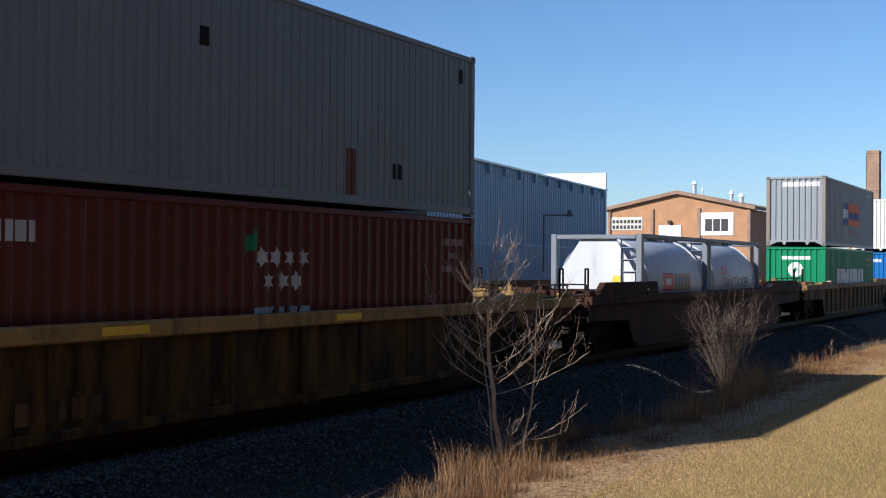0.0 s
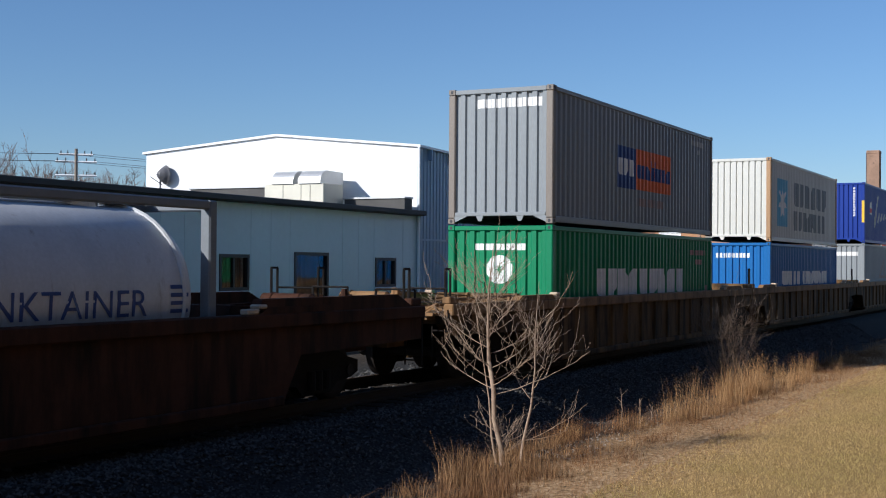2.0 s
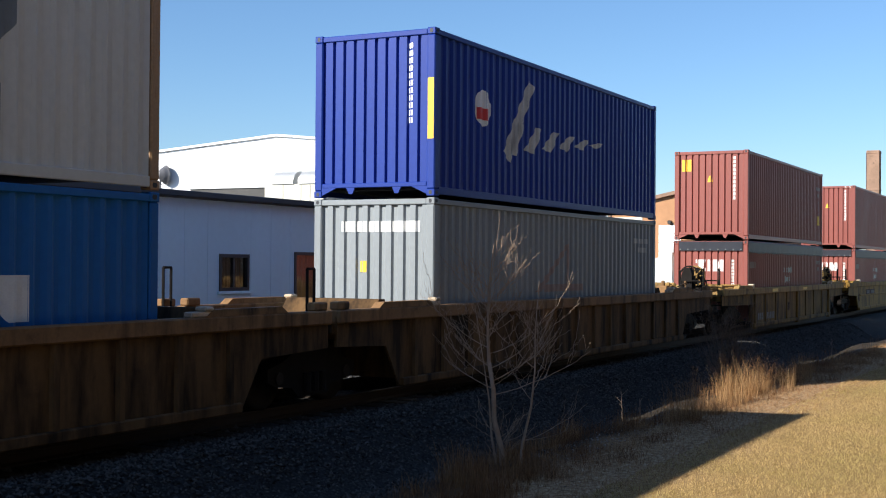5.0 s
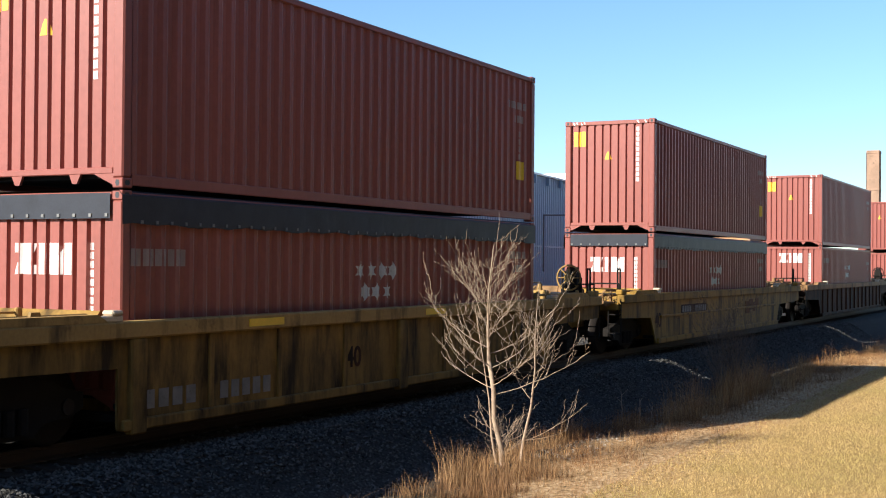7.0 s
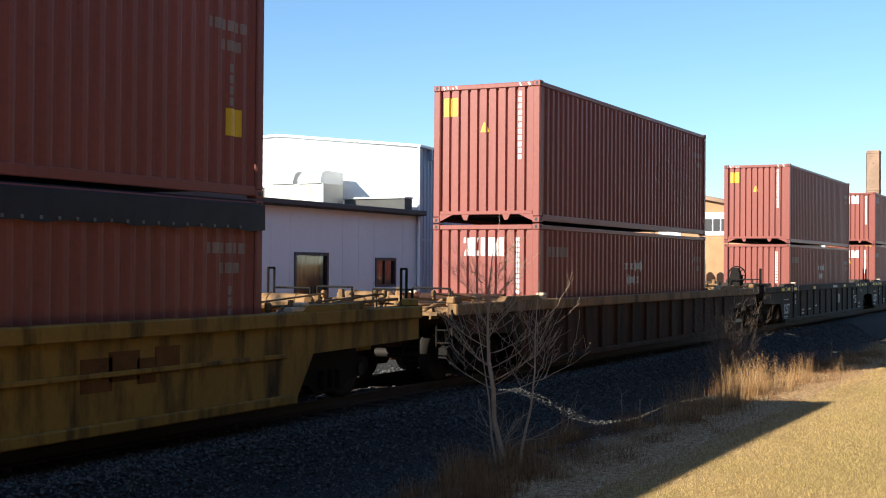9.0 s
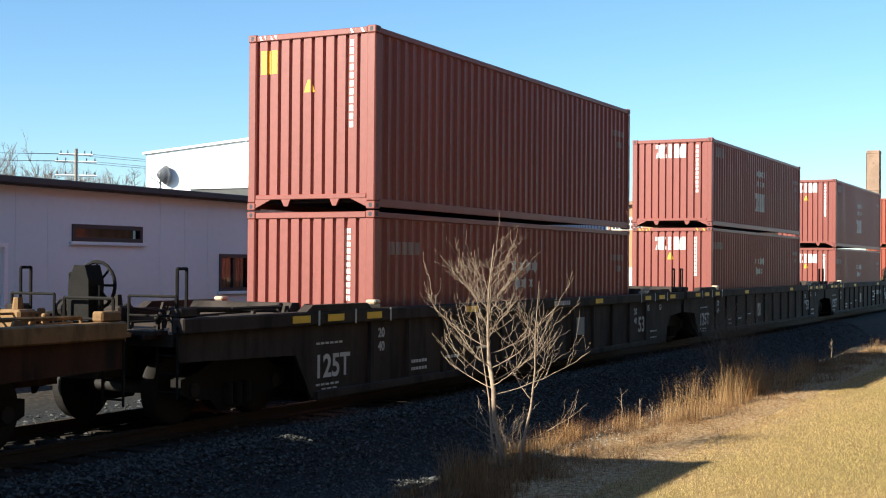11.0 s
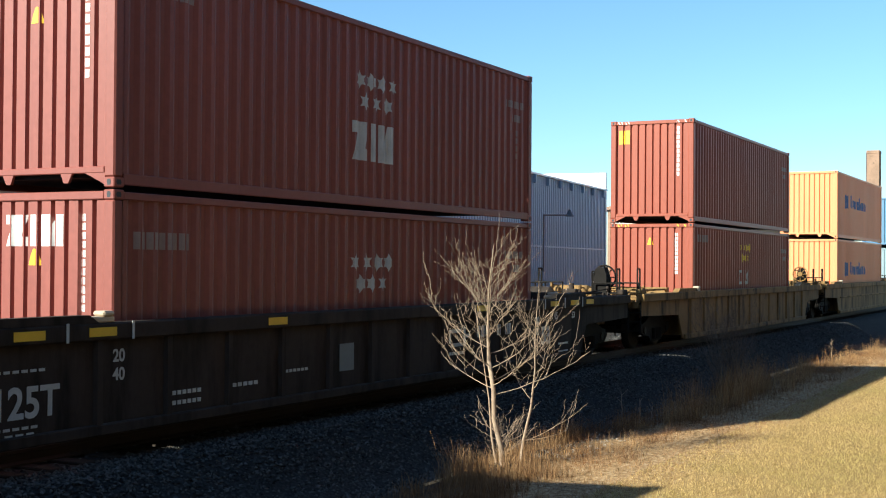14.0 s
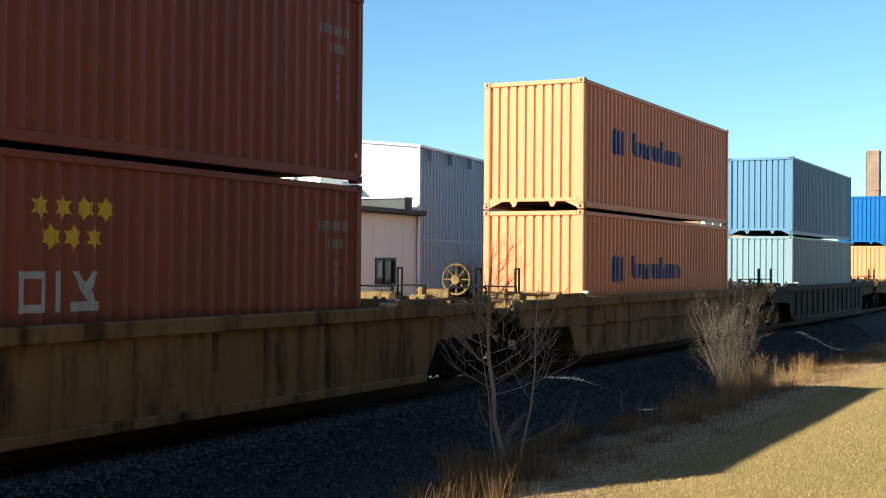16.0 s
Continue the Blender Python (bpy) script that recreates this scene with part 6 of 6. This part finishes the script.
# ---------- grasses, stones ----------
def blades_mesh(name, pts, heights, widths, lean, material, rng, segs=2):
    """Thin tapering, leaning blades at the points, as one mesh."""
    n = len(pts)
    ang = rng.uniform(0, 2 * np.pi, n)
    face = rng.uniform(0, 2 * np.pi, n)
    la = np.abs(rng.normal(0, lean, n)) * heights
    dx, dy = np.cos(ang) * la, np.sin(ang) * la
    wx, wy = np.cos(face) * widths / 2, np.sin(face) * widths / 2
    rows = []
    for s in range(segs):
        t = s / segs
        cx, cy, cz = pts[:, 0] + dx * t * t, pts[:, 1] + dy * t * t, pts[:, 2] + heights * t
        k = 1 - 0.6 * t
        rows += [np.stack([cx - wx * k, cy - wy * k, cz], 1), np.stack([cx + wx * k, cy + wy * k, cz], 1)]
    rows.append(np.stack([pts[:, 0] + dx, pts[:, 1] + dy, pts[:, 2] + heights], 1))
    per = 2 * segs + 1
    v = np.stack(rows, 1).reshape(-1, 3)
    base = np.arange(n)[:, None] * per
    faces = []
    for s in range(segs - 1):
        faces.append(base + np.array([2 * s, 2 * s + 1, 2 * s + 3]))
        faces.append(base + np.array([2 * s, 2 * s + 3, 2 * s + 2]))
    faces.append(base + np.array([2 * segs - 2, 2 * segs - 1, 2 * segs]))
    f = np.concatenate(faces)
    me = bpy.data.meshes.new(name)
    me.vertices.add(len(v))
    me.vertices.foreach_set("co", v.ravel())
    me.loops.add(len(f) * 3)
    me.loops.foreach_set("vertex_index", f.ravel())
    me.polygons.add(len(f))
    me.polygons.foreach_set("loop_start", np.arange(len(f)) * 3)
    me.polygons.foreach_set("loop_total", np.full(len(f), 3))
    me.update()
    me.materials.append(material)
    return me


def island_mat(name, c0, c1, rough=0.8, patch=None, patch_scale=0.6):
    m = bpy.data.materials.new(name)
    m.use_nodes = True
    n, l = m.node_tree.nodes, m.node_tree.links
    g = n.new("ShaderNodeNewGeometry")
    r = n.new("ShaderNodeValToRGB")
    r.color_ramp.elements[0].color, r.color_ramp.elements[1].color = (*c0, 1), (*c1, 1)
    l.new(g.outputs["Random Per Island"], r.inputs[0])
    b = n["Principled BSDF"]
    b.inputs["Roughness"].default_value = rough
    b.inputs["Specular IOR Level"].default_value = 0.2
    out = r.outputs[0]
    if patch:
        tc, nz, pr, mx = n.new("ShaderNodeTexCoord"), n.new("ShaderNodeTexNoise"), n.new("ShaderNodeMapRange"), n.new("ShaderNodeMix")
        nz.inputs["Scale"].default_value, nz.inputs["Detail"].default_value = patch_scale, 4
        pr.inputs[1].default_value, pr.inputs[2].default_value = 0.42, 0.66
        mx.data_type, mx.blend_type = "RGBA", "MULTIPLY"
        mx.inputs["B"].default_value = (*patch, 1)
        l.new(tc.outputs["Object"], nz.inputs["Vector"])
        l.new(nz.outputs["Fac"], pr.inputs[0])
        l.new(pr.outputs[0], mx.inputs["Factor"])
        l.new(out, mx.inputs["A"])
        out = mx.outputs["Result"]
    l.new(out, b.inputs["Base Color"])
    return m


M_STRAW = island_mat("dry_straw", (0.17, 0.08, 0.032), (0.54, 0.35, 0.17), patch=(0.72, 0.55, 0.42), patch_scale=1.1)
M_UNDER = island_mat("brown_dead_undergrowth", (0.075, 0.036, 0.018), (0.34, 0.19, 0.09), patch=(0.6, 0.5, 0.45), patch_scale=2.0)
M_BRUSH = island_mat("tan_dead_brush", (0.10, 0.052, 0.026), (0.42, 0.26, 0.13), patch=(0.7, 0.56, 0.45), patch_scale=1.7)
M_LAWN = island_mat("dormant_lawn_grass", (0.15, 0.095, 0.03), (0.72, 0.50, 0.225), patch=(0.80, 0.88, 0.74), patch_scale=0.55)
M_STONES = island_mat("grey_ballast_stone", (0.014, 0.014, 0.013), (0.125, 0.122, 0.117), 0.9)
NP = np.random.default_rng(4)


def on_ground(x, y):
    return np.array([(a, b, ground_z(a, b) - 0.005) for a, b in zip(x, y)])


def weed_patch(x, y, sx, sy, n, h0, h1, label, straw):
    n = int(n * 1.7)
    tufts = max(5, n // 45)
    tx, ty, th = NP.normal(x, sx, tufts), NP.normal(y, sy, tufts), NP.uniform(0.45, 1.12, tufts)
    k = NP.integers(0, tufts, n)
    px, py = tx[k] + NP.normal(0, 0.08, n), ty[k] + NP.normal(0, 0.08, n)
    fall = np.exp(-(((px - x) / (2 * sx)) ** 2))
    h = (h0 * 0.6 + (h1 - h0 * 0.6) * NP.random(n) ** 1.3) * (0.6 + 0.4 * fall) * th[k]
    me = blades_mesh("dry_weeds", on_ground(px, py), h, NP.uniform(0.002, 0.006, n), 0.34, straw, NP, 3)
    return tagged(new("dry_weeds", me), label, "dry grass", "dry weed clumps", kind="stuff")


for x, y, sx, sy, n, h0, h1 in ((8.5, 4.75, 0.3, 0.25, 120, 0.12, 0.35), (9.2, 4.85, 0.25, 0.2, 160, 0.15, 0.45), (9.75, 4.8, 0.2, 0.22, 260, 0.2, 0.5), (10.2, 4.85, 0.18, 0.2, 260, 0.2, 0.5), (10.7, 5.1, 0.3, 0.25, 160, 0.12, 0.36), (12.9, 4.95, 0.4, 0.2, 120, 0.12, 0.3), (14.35, 5.8, 0.2, 0.1, 300, 0.2, 0.42), (15.4, 5.45, 0.35, 0.18, 150, 0.1, 0.3), (16.5, 5.0, 0.15, 0.14, 330, 0.35, 0.8), (17.2, 5.05, 0.3, 0.2, 160, 0.15, 0.5), (18.9, 5.0, 0.3, 0.2, 380, 0.3, 0.7), (20.3, 5.1, 0.35, 0.22, 480, 0.35, 0.75), (21.6, 5.15, 0.4, 0.25, 380, 0.3, 0.7), (23.3, 5.15, 0.45, 0.25, 300, 0.25, 0.6), (25.6, 5.1, 0.6, 0.3, 330, 0.2, 0.55), (28.2, 5.0, 0.8, 0.3, 300, 0.15, 0.45), (31.5, 4.9, 1.2, 0.3, 300, 0.15, 0.45), (12.2, 5.4, 0.3, 0.2, 110, 0.1, 0.3)):
    tall = 1.27 if x > 11.5 else 1.0
    weed_patch(x * 1.23, y * 1.21, sx * 1.2, sy * 1.1, n, h0 * tall, h1 * tall, "clump of tall dry straw-coloured weeds" if x > 11.5 else "low clump of brown dead weeds", M_STRAW if x > 11.5 else M_UNDER)

for x, y, sx, sy, n, h0, h1 in ((12.4, 6.7, 0.25, 0.2, 130, 0.1, 0.35), (13.1, 6.45, 0.25, 0.18, 420, 0.15, 0.6), (13.9, 6.25, 0.22, 0.18, 560, 0.2, 0.66), (14.4, 6.7, 0.35, 0.2, 420, 0.12, 0.45), (15.6, 6.9, 0.4, 0.18, 420, 0.1, 0.36), (16.6, 6.9, 0.4, 0.16, 420, 0.12, 0.4), (18.0, 6.85, 0.5, 0.16, 420, 0.1, 0.34), (19.2, 6.6, 0.5, 0.18, 320, 0.1, 0.36), (25.5, 6.7, 0.7, 0.2, 420, 0.15, 0.5), (27.4, 6.9, 0.6, 0.2, 320, 0.15, 0.5)):
    weed_patch(x, y, sx, sy, n, h0, h1, "tangle of brown dead brush on the bank's edge", M_UNDER if sx > 0.45 else M_BRUSH)

n = 16000
cx, cy = NP.uniform(10, 40, 420), NP.normal(6.0, 0.42, 420)
k = NP.integers(0, 420, n)
px, py = cx[k] + NP.normal(0, 0.16, n), np.clip(cy[k] + NP.normal(0, 0.12, n), 4.9, 7.3)
tagged(new("undergrowth", blades_mesh("undergrowth", on_ground(px, py), NP.uniform(0.04, 0.2, n) * NP.uniform(0.4, 1.3, 420)[k], NP.uniform(0.002, 0.006, n), 0.8, M_UNDER, NP, 2)), "low brown dead undergrowth along the ditch", "dry grass", kind="stuff")
n = 45000
px, py = NP.uniform(9, 44, n), NP.uniform(4.3, 6.5, n)
keep = NP.random(n) < np.clip((py - 4.2) / 0.5, 0.2, 1)
px, py = px[keep], py[keep]
n = len(px)
tagged(new("rough_verge_grass", blades_mesh("rough_verge_grass", on_ground(px, py), NP.uniform(0.015, 0.06, n), NP.uniform(0.003, 0.007, n), 1.6, M_STRAW, NP, 2)), "flattened dry grass along the verge", "dry grass", kind="stuff")
n = 330000
px, py = 8 + 34 * NP.random(n) ** 1.4, NP.uniform(0.6, 4.9, n)
tagged(new("lawn_grass", blades_mesh("lawn_grass", on_ground(px, py), NP.uniform(0.015, 0.045, n), NP.uniform(0.003, 0.007, n), 0.9, M_LAWN, NP, 1)), "short dormant yellow-green lawn grass", "grass", kind="stuff")


def stones(name, n, x0, x1, y0, y1, s0, s1, label, material=M_STONES):
    octa = np.array([(1, 0, 0), (-1, 0, 0), (0, 1, 0), (0, -1, 0), (0, 0, 1), (0, 0, -1)], float)
    tri = np.array([(0, 2, 4), (2, 1, 4), (1, 3, 4), (3, 0, 4), (2, 0, 5), (1, 2, 5), (3, 1, 5), (0, 3, 5)])
    x, y = x0 + (x1 - x0) * NP.random(n) ** 1.3, NP.uniform(y0, y1, n)
    c = on_ground(x, y)
    size = NP.uniform(s0, s1, n)
    v = octa[None] * NP.uniform(0.6, 1.25, (n, 6, 3)) + NP.normal(0, 0.22, (n, 6, 3))
    v = v * size[:, None, None] * np.array([1, 1, 0.75]) + c[:, None] + np.array([0, 0, 0.012])
    f = (tri[None] + (np.arange(n) * 6)[:, None, None]).reshape(-1, 3)
    me = bpy.data.meshes.new(name)
    me.from_pydata(v.reshape(-1, 3), [], f.tolist())
    me.materials.append(material)
    return tagged(new(name, me), label, "gravel", kind="stuff")


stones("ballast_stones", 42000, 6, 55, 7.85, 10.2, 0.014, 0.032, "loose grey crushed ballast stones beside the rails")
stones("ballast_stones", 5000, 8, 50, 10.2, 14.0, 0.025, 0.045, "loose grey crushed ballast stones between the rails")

stones("verge_stones", 420, 15.5, 22, 6.1, 6.8, 0.008, 0.022, "scattered pale stones on the bare verge", island_mat("pale_verge_stone", (0.10, 0.085, 0.07), (0.42, 0.36, 0.30), 0.9))

# a plain dark wall added unseen behind the camera, cutting skylight on shaded sides
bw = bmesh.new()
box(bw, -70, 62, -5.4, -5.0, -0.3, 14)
tagged(new("wall_south", mesh_of("wall_south", bw, mat("dark_sky_blocker", (0.03, 0.027, 0.025), 0.9, var=0.2, scale=0.5))), "plain unseen dark wall added to block skylight", "wall", kind="structure")


def motions():
    """The whole train rolls past at one slowly growing speed."""
    times = [a for a, b in SURGE]
    for ob, x, y, z in MOVING:
        walk(ob, [(t, pose(x - gone(t), y, z)) for t in times])
    for ob in WHEELS:
        at = ob.matrix_basis.translation.copy()
        walk(ob, [(k / 30, pose(*at, 0, -math.degrees(gone(k / 30) / 0.457), 0)) for k in range(481)])


motions()
